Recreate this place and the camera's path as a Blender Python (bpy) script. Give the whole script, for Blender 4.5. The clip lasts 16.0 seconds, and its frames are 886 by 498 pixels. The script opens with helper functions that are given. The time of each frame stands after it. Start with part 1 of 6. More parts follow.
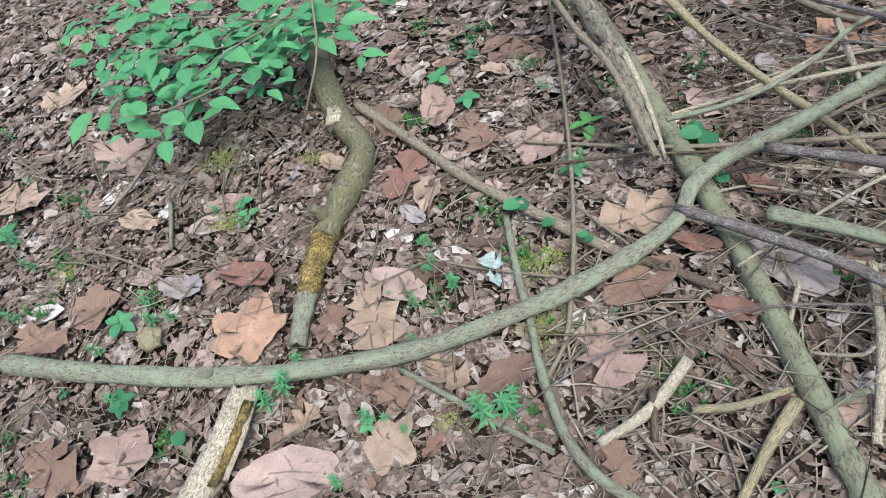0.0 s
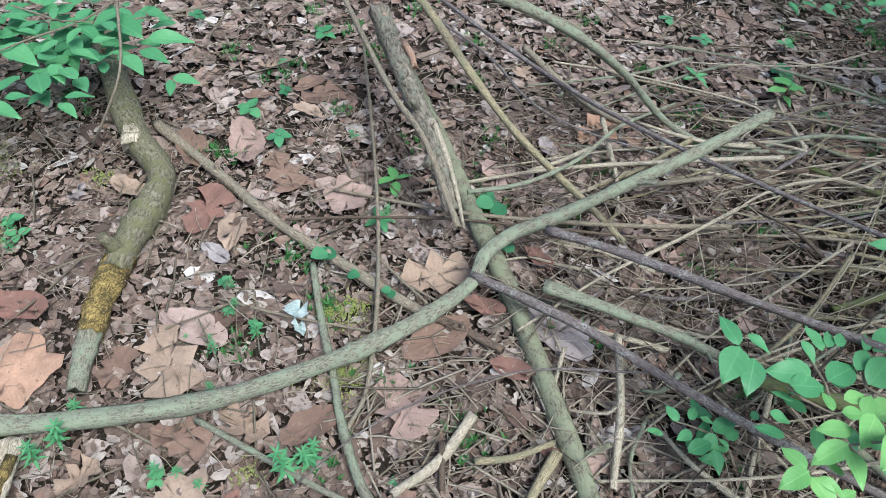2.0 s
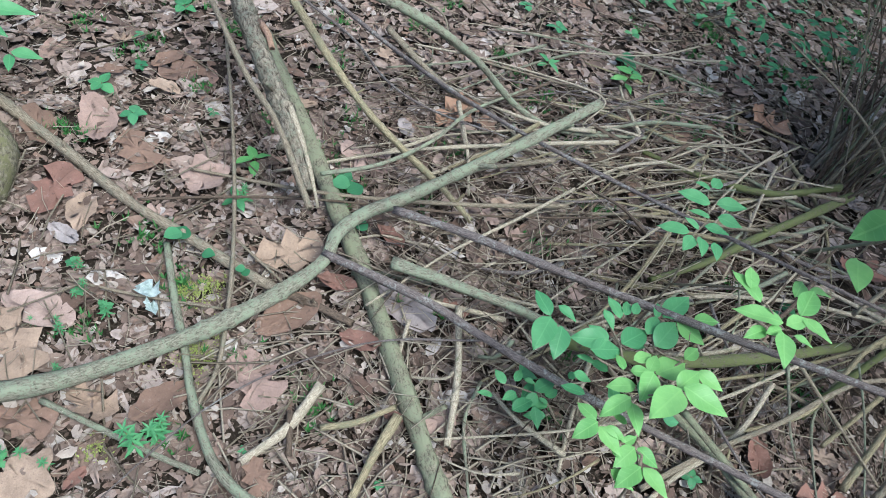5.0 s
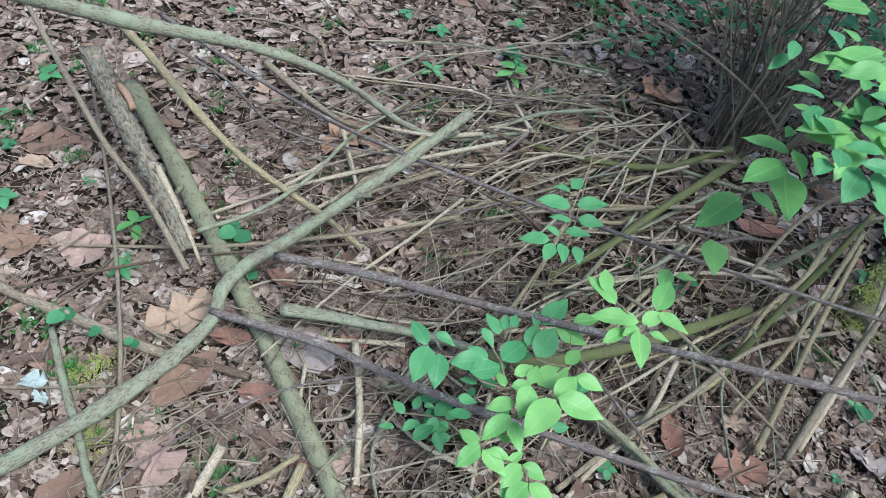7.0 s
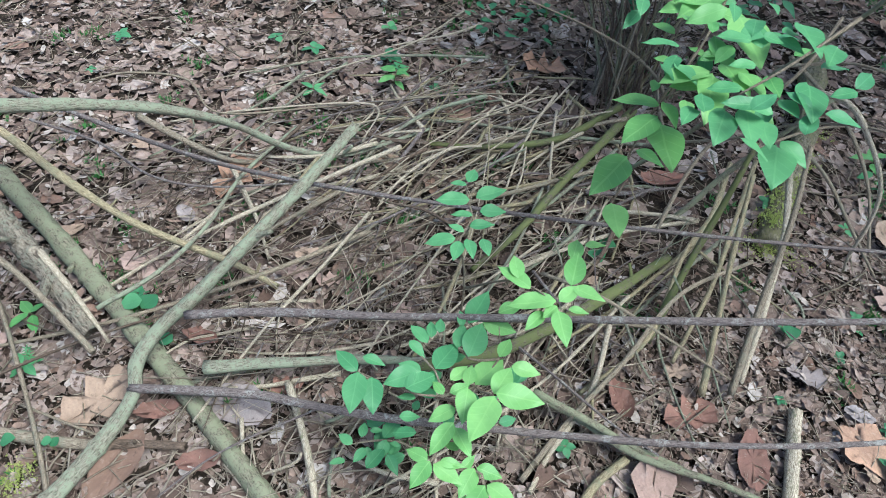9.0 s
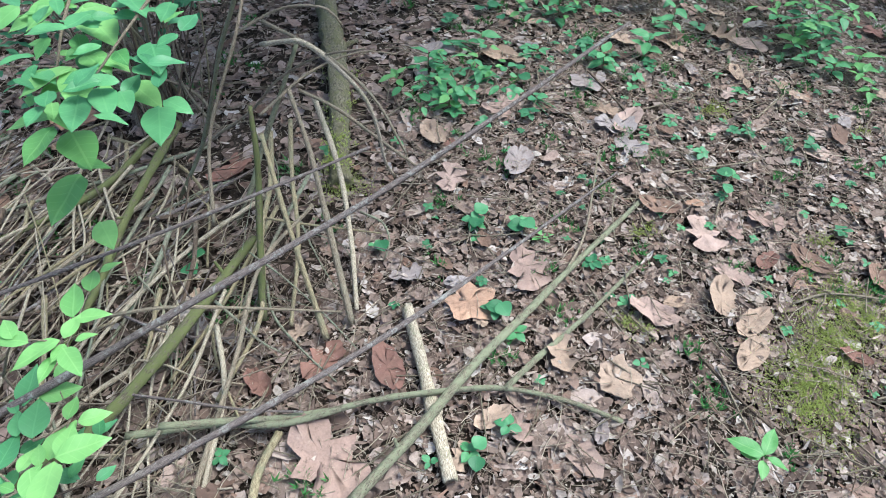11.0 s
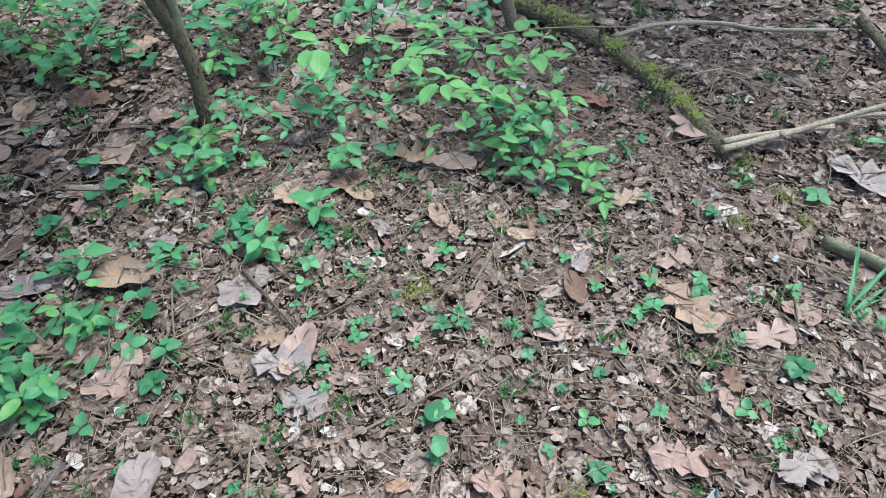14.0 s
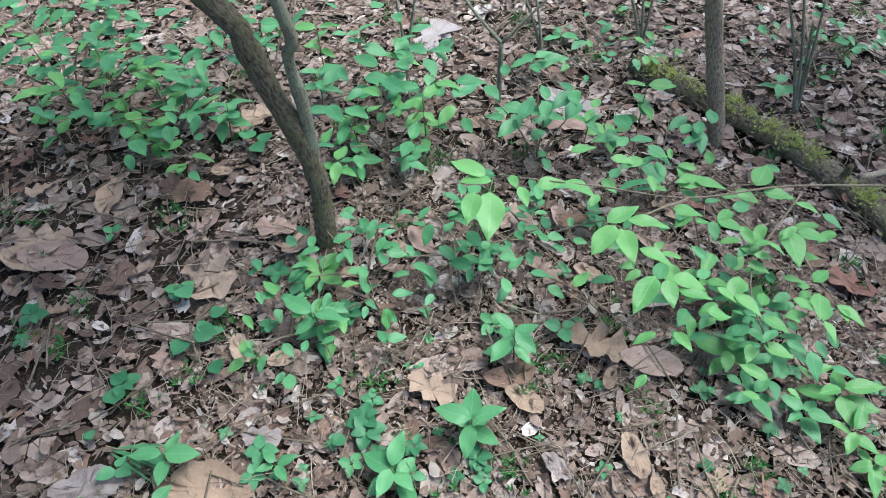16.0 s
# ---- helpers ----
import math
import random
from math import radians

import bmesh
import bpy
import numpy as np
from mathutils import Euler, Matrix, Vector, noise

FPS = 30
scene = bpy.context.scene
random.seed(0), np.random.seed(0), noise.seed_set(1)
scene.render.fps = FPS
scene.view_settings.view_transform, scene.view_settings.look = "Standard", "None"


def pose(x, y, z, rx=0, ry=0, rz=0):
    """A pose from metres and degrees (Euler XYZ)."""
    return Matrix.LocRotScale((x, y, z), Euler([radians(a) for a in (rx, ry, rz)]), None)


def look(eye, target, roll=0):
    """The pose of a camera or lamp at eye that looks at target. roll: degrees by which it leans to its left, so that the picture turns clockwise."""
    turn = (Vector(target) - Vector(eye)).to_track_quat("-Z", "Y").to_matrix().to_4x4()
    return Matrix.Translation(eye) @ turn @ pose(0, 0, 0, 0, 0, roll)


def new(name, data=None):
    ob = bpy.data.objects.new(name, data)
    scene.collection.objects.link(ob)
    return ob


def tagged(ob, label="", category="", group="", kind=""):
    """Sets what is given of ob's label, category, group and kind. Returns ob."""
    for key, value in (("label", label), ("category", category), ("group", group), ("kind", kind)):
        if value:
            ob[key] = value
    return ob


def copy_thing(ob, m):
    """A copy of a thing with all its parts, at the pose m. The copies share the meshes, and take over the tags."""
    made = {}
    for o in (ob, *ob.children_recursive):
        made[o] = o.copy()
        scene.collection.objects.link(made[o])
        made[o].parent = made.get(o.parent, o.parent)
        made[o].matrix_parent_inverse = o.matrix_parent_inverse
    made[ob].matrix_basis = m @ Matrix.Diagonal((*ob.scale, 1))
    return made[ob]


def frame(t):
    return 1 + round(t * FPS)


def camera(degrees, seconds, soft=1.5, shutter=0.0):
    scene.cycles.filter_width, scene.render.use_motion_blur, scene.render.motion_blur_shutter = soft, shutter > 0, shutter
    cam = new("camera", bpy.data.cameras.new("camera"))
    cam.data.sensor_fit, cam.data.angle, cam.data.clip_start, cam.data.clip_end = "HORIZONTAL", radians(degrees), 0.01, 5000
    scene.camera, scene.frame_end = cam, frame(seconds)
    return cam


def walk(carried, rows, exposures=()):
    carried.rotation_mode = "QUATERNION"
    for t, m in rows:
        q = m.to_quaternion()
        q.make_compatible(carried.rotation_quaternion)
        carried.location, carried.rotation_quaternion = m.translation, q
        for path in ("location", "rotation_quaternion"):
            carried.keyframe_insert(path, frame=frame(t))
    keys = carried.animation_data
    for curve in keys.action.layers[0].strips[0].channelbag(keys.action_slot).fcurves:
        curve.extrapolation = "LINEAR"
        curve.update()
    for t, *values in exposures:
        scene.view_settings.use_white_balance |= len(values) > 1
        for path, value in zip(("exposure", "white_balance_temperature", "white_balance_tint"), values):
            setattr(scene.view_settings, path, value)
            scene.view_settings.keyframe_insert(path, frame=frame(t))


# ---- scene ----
cam = camera(67.8, 16.0, soft=0.8)
PATH = [
    (0, (-0.033, -0.02, 1.236), (-0.422, 1.228, -0.278), -19.4),
    (0.5, (-0.02, -0.022, 1.301), (-0.028, 1.237, -0.253), -5.1),
    (1, (-0.073, -0.015, 1.297), (0.042, 1.227, -0.266), 1.0),
    (1.5, (-0.124, 0.044, 1.287), (0.083, 1.283, -0.27), 5.7),
    (2, (-0.109, 0.026, 1.365), (0.187, 1.262, -0.179), 9.2),
    (2.5, (-0.085, -0.001, 1.393), (0.335, 1.241, -0.117), 14.0),
    (3, (-0.076, -0.033, 1.421), (0.403, 1.216, -0.065), 16.1),
    (3.5, (-0.08, -0.035, 1.435), (0.449, 1.248, -0.004), 17.9),
    (3.7, (-0.095, -0.039, 1.474), (0.458, 1.226, 0.026), 19.1),
    (5.8, (0.095, -0.02, 1.48), (0.696, 1.041, -0.105), 18.4),
    (6, (0.119, -0.017, 1.477), (0.723, 1.043, -0.108), 17.7),
    (6.5, (0.159, -0.008, 1.535), (0.782, 1.05, -0.044), 15.6),
    (7, (0.229, -0.014, 1.586), (0.872, 1.047, 0.017), 13.2),
    (7.5, (0.254, -0.01, 1.599), (0.906, 1.05, 0.034), 10.8),
    (8, (0.287, -0.007, 1.572), (0.946, 1.047, 0.006), 8.5),
    (8.2, (0.29, -0.002, 1.566), (0.954, 1.051, 0.001), 7.7),
    (10.3, (0.397, -0.205, 1.621), (1.614, 0.401, 0.155), 4.2),
    (10.5, (0.423, -0.269, 1.598), (1.681, 0.256, 0.135), 3.0),
    (11, (0.527, -0.451, 1.577), (1.804, -0.009, 0.102), 1.2),
    (11.5, (0.73, -0.749, 1.503), (2.027, -0.378, 0.027), -0.3),
    (12, (0.971, -1.049, 1.583), (2.296, -0.767, 0.111), -2.1),
    (12.5, (1.063, -1.194, 1.612), (2.415, -1.038, 0.146), -2.5),
    (13, (1.299, -1.113, 1.58), (2.649, -1.044, 0.107), -2.9),
    (13.5, (1.475, -0.963, 1.546), (2.824, -0.907, 0.07), -3.8),
    (14, (1.774, -0.903, 1.548), (3.098, -0.82, 0.051), -3.7),
    (14.5, (2.137, -0.896, 1.517), (3.444, -0.776, 0.007), -3.5),
    (15, (2.281, -0.803, 1.507), (3.569, -0.633, -0.014), -2.9),
    (15.5, (2.484, -0.578, 1.528), (3.725, -0.343, -0.023), -3.7),
    (16, (2.591, -0.504, 1.538), (3.842, -0.256, -0.002), -2.7),
]
walk(cam, [(t, look(eye, target, roll)) for t, eye, target, roll in PATH], [(0, 1.22, 5850, 4), (2.5, 1.24, 5650, 2), (8, 1.27, 5600, 1), (10.5, 1.58, 5700, 2), (12.5, 1.5, 5780, 2), (14.5, 1.55, 5800, 2), (16, 1.59, 5820, 4)])

# ---- light: bright overcast day under a thin canopy ----
world = bpy.data.worlds.new("world")
scene.world = world
world.use_nodes = True
wt = world.node_tree
sky = wt.nodes.new("ShaderNodeTexSky")
sky.sky_type, sky.sun_disc = "NISHITA", False
sky.sun_elevation, sky.sun_rotation, sky.air_density, sky.dust_density = radians(64), radians(149), 1.0, 3.0
wt.links.new(sky.outputs[0], wt.nodes["Background"].inputs[0])
wt.nodes["Background"].inputs[1].default_value = 0.088
sun_data = bpy.data.lights.new("sun", "SUN")
sun_data.energy, sun_data.angle, sun_data.color = 2.15, radians(30), (1.0, 0.98, 0.90)
sun = new("sun", sun_data)
sun.matrix_world = look((3, -5, 12), (0, 0, 0))


# ---- materials ----
def nodes_of(name, rough, spec=0.3):
    m = bpy.data.materials.new(name)
    m.use_nodes = True
    t = m.node_tree
    s = t.nodes["Principled BSDF"]
    s.inputs["Roughness"].default_value = rough
    s.inputs["Specular IOR Level"].default_value = spec
    return m, t, s


def node(t, kind, inputs=(), **props):
    n = t.nodes.new("ShaderNode" + kind)
    for key, value in props.items():
        setattr(n, key, value)
    for key, value in dict(inputs).items():
        if isinstance(value, bpy.types.NodeSocket):
            t.links.new(value, n.inputs[key])
        else:
            n.inputs[key].default_value = value
    return n


def ramp(t, fac, stops):
    r = t.nodes.new("ShaderNodeValToRGB")
    t.links.new(fac, r.inputs[0])
    while len(r.color_ramp.elements) < len(stops):
        r.color_ramp.elements.new(0.5)
    for e, (p, c) in zip(r.color_ramp.elements, stops):
        e.position, e.color = p, (*c, 1)
    return r.outputs[0]


def blend(t, fac, a, b, how="MIX"):
    n = node(t, "Mix", data_type="RGBA", blend_type=how)
    for socket, value in ((n.inputs[0], fac), (n.inputs[6], a), (n.inputs[7], b)):
        if isinstance(value, bpy.types.NodeSocket):
            t.links.new(value, socket)
        else:
            socket.default_value = value if isinstance(value, float) else (*value, 1)
    return n.outputs[2]


def sums(t, how, a, b=0.0, c=None):
    n = node(t, "Math", operation=how)
    for socket, value in zip(n.inputs, (a, b, c)):
        if isinstance(value, bpy.types.NodeSocket):
            t.links.new(value, socket)
        elif value is not None:
            socket.default_value = value
    return n.outputs[0]


def noisy(t, scale, detail=4.0, coord=None, rough=0.55):
    n = node(t, "TexNoise", {"Scale": scale, "Detail": detail, "Roughness": rough})
    if coord is not None:
        t.links.new(coord, n.inputs["Vector"])
    return n.outputs[0]


def bumped(t, s, height, strength, distance):
    b = node(t, "Bump", {"Height": height, "Strength": strength, "Distance": distance})
    t.links.new(b.outputs[0], s.inputs["Normal"])


def veins(t, many):
    """Midrib and slanting side veins of a leaf, from its own flat coordinates."""
    uv = node(t, "TexCoord").outputs["UV"]
    xyz = node(t, "SeparateXYZ", {0: uv})
    across = sums(t, "ABSOLUTE", xyz.outputs[0])
    rib = sums(t, "LESS_THAN", across, 0.014)
    slant = sums(t, "SUBTRACT", xyz.outputs[1], sums(t, "MULTIPLY", across, 0.9))
    side = sums(t, "GREATER_THAN", sums(t, "SINE", sums(t, "MULTIPLY", slant, many)), 0.955)
    return sums(t, "MAXIMUM", rib, sums(t, "MULTIPLY", side, 0.6)), uv


def dead_leaf_material(name, stops, joined=False, rough=0.75):
    worn = 0.62 if joined else 0.75
    m, t, s = nodes_of(name, rough, 0.25)
    if joined:
        chance = node(t, "NewGeometry").outputs["Random Per Island"]
    else:
        chance = node(t, "ObjectInfo").outputs["Random"]
    lines, uv = veins(t, 55.0)
    mine = sums(t, "MULTIPLY", chance, 40.0)
    shift = node(t, "TexNoise", {"Scale": 3.0, "Detail": 6.0, "Roughness": 0.65, "Vector": uv, "W": mine}, noise_dimensions="4D").outputs[0]
    spots = node(t, "TexNoise", {"Scale": 11.0, "Detail": 6.0, "Roughness": 0.75, "Vector": uv, "W": mine}, noise_dimensions="4D").outputs[0]
    fine = node(t, "TexNoise", {"Scale": 45.0, "Detail": 4.0, "Roughness": 0.7, "Vector": uv, "W": mine}, noise_dimensions="4D").outputs[0]
    base = ramp(t, chance, stops)
    mottled = blend(t, ramp(t, shift, [(0.38, (0, 0, 0)), (0.64, (worn, worn, worn))]), base, blend(t, 0.6, base, (0.10, 0.065, 0.05)))
    bleached = blend(t, ramp(t, spots, [(0.30, (0.5, 0.5, 0.5)), (0.44, (0, 0, 0))]), mottled, blend(t, 0.5, base, (0.52, 0.44, 0.39)))
    spotted = blend(t, ramp(t, spots, [(0.58, (0, 0, 0)), (0.68, (0.9 * worn, 0.9 * worn, 0.9 * worn))]), bleached, (0.05, 0.034, 0.028))
    grained = blend(t, ramp(t, fine, [(0.35, (0.55 * worn, 0.55 * worn, 0.55 * worn)), (0.6, (0, 0, 0))]), spotted, blend(t, 0.5, spotted, (0.06, 0.042, 0.034)))
    veined = blend(t, sums(t, "MULTIPLY", lines, 0.17), grained, blend(t, 0.55, base, (0.11, 0.07, 0.05)))
    t.links.new(veined, s.inputs["Base Color"])
    bumped(t, s, sums(t, "ADD", sums(t, "MULTIPLY", lines, 0.6), sums(t, "ADD", spots, sums(t, "MULTIPLY", fine, 0.5))), 0.8, 0.004)
    return m


LITTER_STOPS = [(0.0, (0.085, 0.057, 0.047)), (0.14, (0.15, 0.10, 0.082)), (0.30, (0.23, 0.165, 0.138)), (0.46, (0.33, 0.24, 0.20)),
                (0.62, (0.42, 0.315, 0.275)), (0.74, (0.50, 0.405, 0.37)), (0.84, (0.29, 0.17, 0.125)), (1.0, (0.72, 0.645, 0.61))]
LITTER = dead_leaf_material("leaf_litter", LITTER_STOPS, True)
CRUMBS = dead_leaf_material("leaf_crumbs", [(0.0, (0.12, 0.08, 0.062)), (0.25, (0.24, 0.17, 0.14)), (0.5, (0.36, 0.265, 0.22)), (0.7, (0.26, 0.16, 0.12)), (0.85, (0.50, 0.40, 0.34)), (1.0, (0.57, 0.49, 0.44))], True)
TONES = [
    dead_leaf_material("dark_leaf", [(0, (0.09, 0.055, 0.042)), (1, (0.14, 0.085, 0.065))]),
    dead_leaf_material("brown_leaf", [(0, (0.19, 0.115, 0.085)), (1, (0.27, 0.165, 0.12))]),
    dead_leaf_material("tan_leaf", [(0, (0.36, 0.25, 0.18)), (1, (0.46, 0.33, 0.25))]),
    dead_leaf_material("pink_leaf", [(0, (0.36, 0.24, 0.20)), (1, (0.45, 0.32, 0.275))]),
    dead_leaf_material("pale_leaf", [(0, (0.31, 0.255, 0.245)), (1, (0.40, 0.345, 0.34))]),
    dead_leaf_material("orange_leaf", [(0, (0.42, 0.24, 0.16)), (1, (0.50, 0.30, 0.205))]),
    dead_leaf_material("red_leaf", [(0, (0.20, 0.10, 0.08)), (1, (0.26, 0.13, 0.10))]),
]
TONE_WORDS = ["dark brown", "brown", "tan", "pinkish-brown", "pale grey-lilac", "orange-brown", "reddish-brown"]


def green_material(name, dark, light, rough=0.45, joined=False):
    m, t, s = nodes_of(name, rough, 0.35)
    chance = node(t, "NewGeometry").outputs["Random Per Island"] if joined else node(t, "ObjectInfo").outputs["Random"]
    lines, uv = veins(t, 38.0)
    base = ramp(t, chance, [(0, dark), (1, light)])
    mottled = blend(t, sums(t, "MULTIPLY", noisy(t, 5.0, 6.0, uv, 0.65), 0.75), base, dark)
    veined = blend(t, sums(t, "MULTIPLY", lines, 0.5), mottled, light)
    t.links.new(veined, s.inputs["Base Color"])
    bumped(t, s, sums(t, "SUBTRACT", noisy(t, 9.0, 3.0, uv), lines), 0.35, 0.001)
    see = node(t, "BsdfTranslucent", {"Color": blend(t, 0.5, veined, light)})
    mix = node(t, "MixShader", {0: 0.3})
    t.links.new(s.outputs[0], mix.inputs[1])
    t.links.new(see.outputs[0], mix.inputs[2])
    t.links.new(mix.outputs[0], t.nodes["Material Output"].inputs[0])
    return m


GREENS = [
    green_material("dark_green_leaf", (0.045, 0.16, 0.07), (0.08, 0.24, 0.11)),
    green_material("clover_green", (0.07, 0.22, 0.10), (0.14, 0.36, 0.165)),
    green_material("mid_green_leaf", (0.075, 0.24, 0.10), (0.16, 0.39, 0.165)),
    green_material("bright_green_leaf", (0.10, 0.28, 0.085), (0.22, 0.44, 0.15)),
    # bright green again, colour raised so the honeysuckle leaves look sunlit
    green_material("honeysuckle_green", (0.14, 0.34, 0.10), (0.29, 0.53, 0.18)),
]
SPROUTS = green_material("sprout_green", (0.04, 0.15, 0.04), (0.12, 0.28, 0.08), 0.6, True)
MOSS = green_material("moss_green", (0.27, 0.32, 0.08), (0.62, 0.66, 0.25), 0.85, True)


def bark_material(name, dark, light, patch, patch_at=0.58, ridge=14.0, rough=0.85, deep=0.004, varied=False):
    """Bark with lengthwise ridges and patches of lichen or rot; the uv runs round and along the stem."""
    m, t, s = nodes_of(name, rough, 0.2)
    uv = node(t, "TexCoord").outputs["UV"]
    long = node(t, "Mapping", {"Vector": uv, "Scale": (ridge * 7.0, ridge * 2.4, 1.0)}).outputs[0]
    place = node(t, "NewGeometry").outputs["Position"]
    grain = noisy(t, 1.0, 7.0, long, 0.65)
    fine = noisy(t, 420.0, 4.0, place, 0.7)
    blotch = noisy(t, 28.0, 6.0, place, 0.7)
    speck = noisy(t, 190.0, 4.0, place, 0.7)
    body = ramp(t, sums(t, "ADD", sums(t, "MULTIPLY", grain, 0.7), sums(t, "MULTIPLY", fine, 0.3)), [(0.34, tuple(0.45 * c for c in dark)), (0.43, dark), (0.58, light)])
    lich = ramp(t, sums(t, "ADD", sums(t, "MULTIPLY", blotch, 0.6), sums(t, "MULTIPLY", speck, 0.4)), [(patch_at - 0.06, (0, 0, 0)), (patch_at + 0.03, (1, 1, 1))])
    tint = blend(t, lich, body, patch)
    if varied:
        chance = node(t, "NewGeometry").outputs["Random Per Island"]
        tint = blend(t, ramp(t, chance, [(0.0, (0, 0, 0)), (0.25, (0.3, 0.3, 0.3)), (0.5, (0.8, 0.8, 0.8)), (1.0, (1, 1, 1))]), blend(t, 0.7, tint, (0.15, 0.10, 0.075)), tint)
    t.links.new(tint, s.inputs["Base Color"])
    bumped(t, s, sums(t, "ADD", grain, sums(t, "MULTIPLY", lich, 0.3)), 0.8, deep)
    return m


GREY_BARK = bark_material("grey_bark", (0.11, 0.098, 0.072), (0.27, 0.25, 0.19), (0.23, 0.25, 0.175), 0.52)
OLIVE_BARK = bark_material("olive_bark", (0.09, 0.076, 0.054), (0.24, 0.215, 0.155), (0.21, 0.215, 0.14), 0.50)
PURPLE_BARK = bark_material("purple_bark", (0.085, 0.066, 0.062), (0.21, 0.17, 0.16), (0.3, 0.285, 0.265), 0.58)
TAN_BARK = bark_material("tan_bark", (0.13, 0.1, 0.072), (0.33, 0.27, 0.2), (0.22, 0.205, 0.15), 0.58)
YELLOW_BARK = bark_material("yellow_bark", (0.16, 0.125, 0.075), (0.38, 0.315, 0.2), (0.22, 0.205, 0.13), 0.56)
DARK_BARK = bark_material("dark_bark", (0.06, 0.042, 0.032), (0.16, 0.115, 0.085), (0.20, 0.17, 0.13), 0.60)
PALE_ROT = bark_material("weathered_wood", (0.22, 0.17, 0.12), (0.56, 0.485, 0.38), (0.20, 0.20, 0.12), 0.60, 20.0)
YELLOW_ROT = bark_material("rotten_wood", (0.13, 0.085, 0.03), (0.46, 0.33, 0.12), (0.085, 0.065, 0.03), 0.53, 22.0, 0.95, 0.008)
MOSSY_BARK = bark_material("mossy_bark", (0.07, 0.057, 0.042), (0.17, 0.148, 0.105), (0.115, 0.125, 0.05), 0.47)
LOG_BARK = bark_material("log_bark", (0.085, 0.07, 0.048), (0.25, 0.22, 0.155), (0.15, 0.14, 0.07), 0.53)
RAGGED_BARK = bark_material("ragged_bark", (0.09, 0.07, 0.055), (0.33, 0.28, 0.22), (0.25, 0.25, 0.19), 0.56, 10.0, 0.9, 0.012)

TORN_WOOD = bark_material("torn_wood", (0.30, 0.17, 0.11), (0.58, 0.38, 0.28), (0.42, 0.27, 0.20), 0.56, 18.0, 0.9, 0.008)
PALE_STRAW = bark_material("pale_straw", (0.34, 0.275, 0.205), (0.58, 0.50, 0.40), (0.40, 0.32, 0.23), 0.6, varied=True)
BROWN_BARK = bark_material("brown_bark", (0.07, 0.055, 0.042), (0.23, 0.19, 0.14), (0.17, 0.17, 0.085), 0.55, 10.0, 0.9, 0.012)
SOIL, st, ss = nodes_of("forest_soil", 0.95, 0.15)
soil_at = node(st, "NewGeometry").outputs["Position"]
soil_rough = noisy(st, 130.0, 8.0, soil_at, 0.75)
soil_tint = ramp(st, soil_rough, [(0.3, (0.018, 0.013, 0.010)), (0.47, (0.046, 0.034, 0.026)), (0.59, (0.10, 0.076, 0.060)), (0.71, (0.20, 0.155, 0.125))])
st.links.new(blend(st, ramp(st, noisy(st, 2.2, 5.0, soil_at), [(0.4, (0, 0, 0)), (0.65, (1, 1, 1))]), soil_tint, blend(st, 0.4, soil_tint, (0.055, 0.04, 0.03))), ss.inputs["Base Color"])
bumped(st, ss, soil_rough, 0.9, 0.02)

LICHEN = bark_material("blue_lichen", (0.46, 0.54, 0.53), (0.70, 0.76, 0.75), (0.40, 0.49, 0.46), 0.55, 30.0, 0.9, 0.006)


# ---- ground ----
def ground_z(x, y):
    return (0.012 * math.sin(3.1 * x + 1) * math.sin(2.7 * y + 0.5) + 0.006 * math.sin(7 * x) * math.sin(6.3 * y + 2)
            + 0.03 * math.exp(-(((x - 0.5) / 0.45) ** 2) - ((y - 0.95) / 0.5) ** 2))


def mesh_of(name, verts, faces, material, uvs=None, smooth=True):
    me = bpy.data.meshes.new(name)
    me.from_pydata([tuple(v) for v in verts], [], [tuple(f) for f in faces])
    me.materials.append(material)
    if uvs is not None:
        layer = me.uv_layers.new(name="UVMap")
        index = np.empty(len(me.loops), dtype=np.int32)
        me.loops.foreach_get("vertex_index", index)
        layer.data.foreach_set("uv", np.asarray(uvs, dtype=np.float32)[index].ravel())
    if smooth:
        me.polygons.foreach_set("use_smooth", [True] * len(me.polygons))
    me.update()
    return me


def sheet():
    near = np.linspace(-4.0, 7.0, 190)
    out = 7.0 + np.cumsum(np.geomspace(0.06, 140.0, 34))
    xs = np.concatenate([3.0 - out[::-1], near, out])
    ys = np.concatenate([0.4 - out[::-1], near - 2.4, out - 2.4])
    rng = np.random.RandomState(3)
    verts, faces = [], []
    for y in ys:
        for x in xs:
            close = abs(x - 1.5) < 5.6 and abs(y) < 4.9
            verts.append((x, y, ground_z(x, y) + (rng.uniform(-0.006, 0.006) if close else 0.0) - 0.012))
    n = len(xs)
    for j in range(len(ys) - 1):
        for i in range(n - 1):
            a = j * n + i
            faces.append((a, a + 1, a + n + 1, a + n))
    ob = new("ground", mesh_of("ground", verts, faces, SOIL))
    return tagged(ob, "dark brown forest soil under fallen leaves", "ground", kind="structure")


sheet()


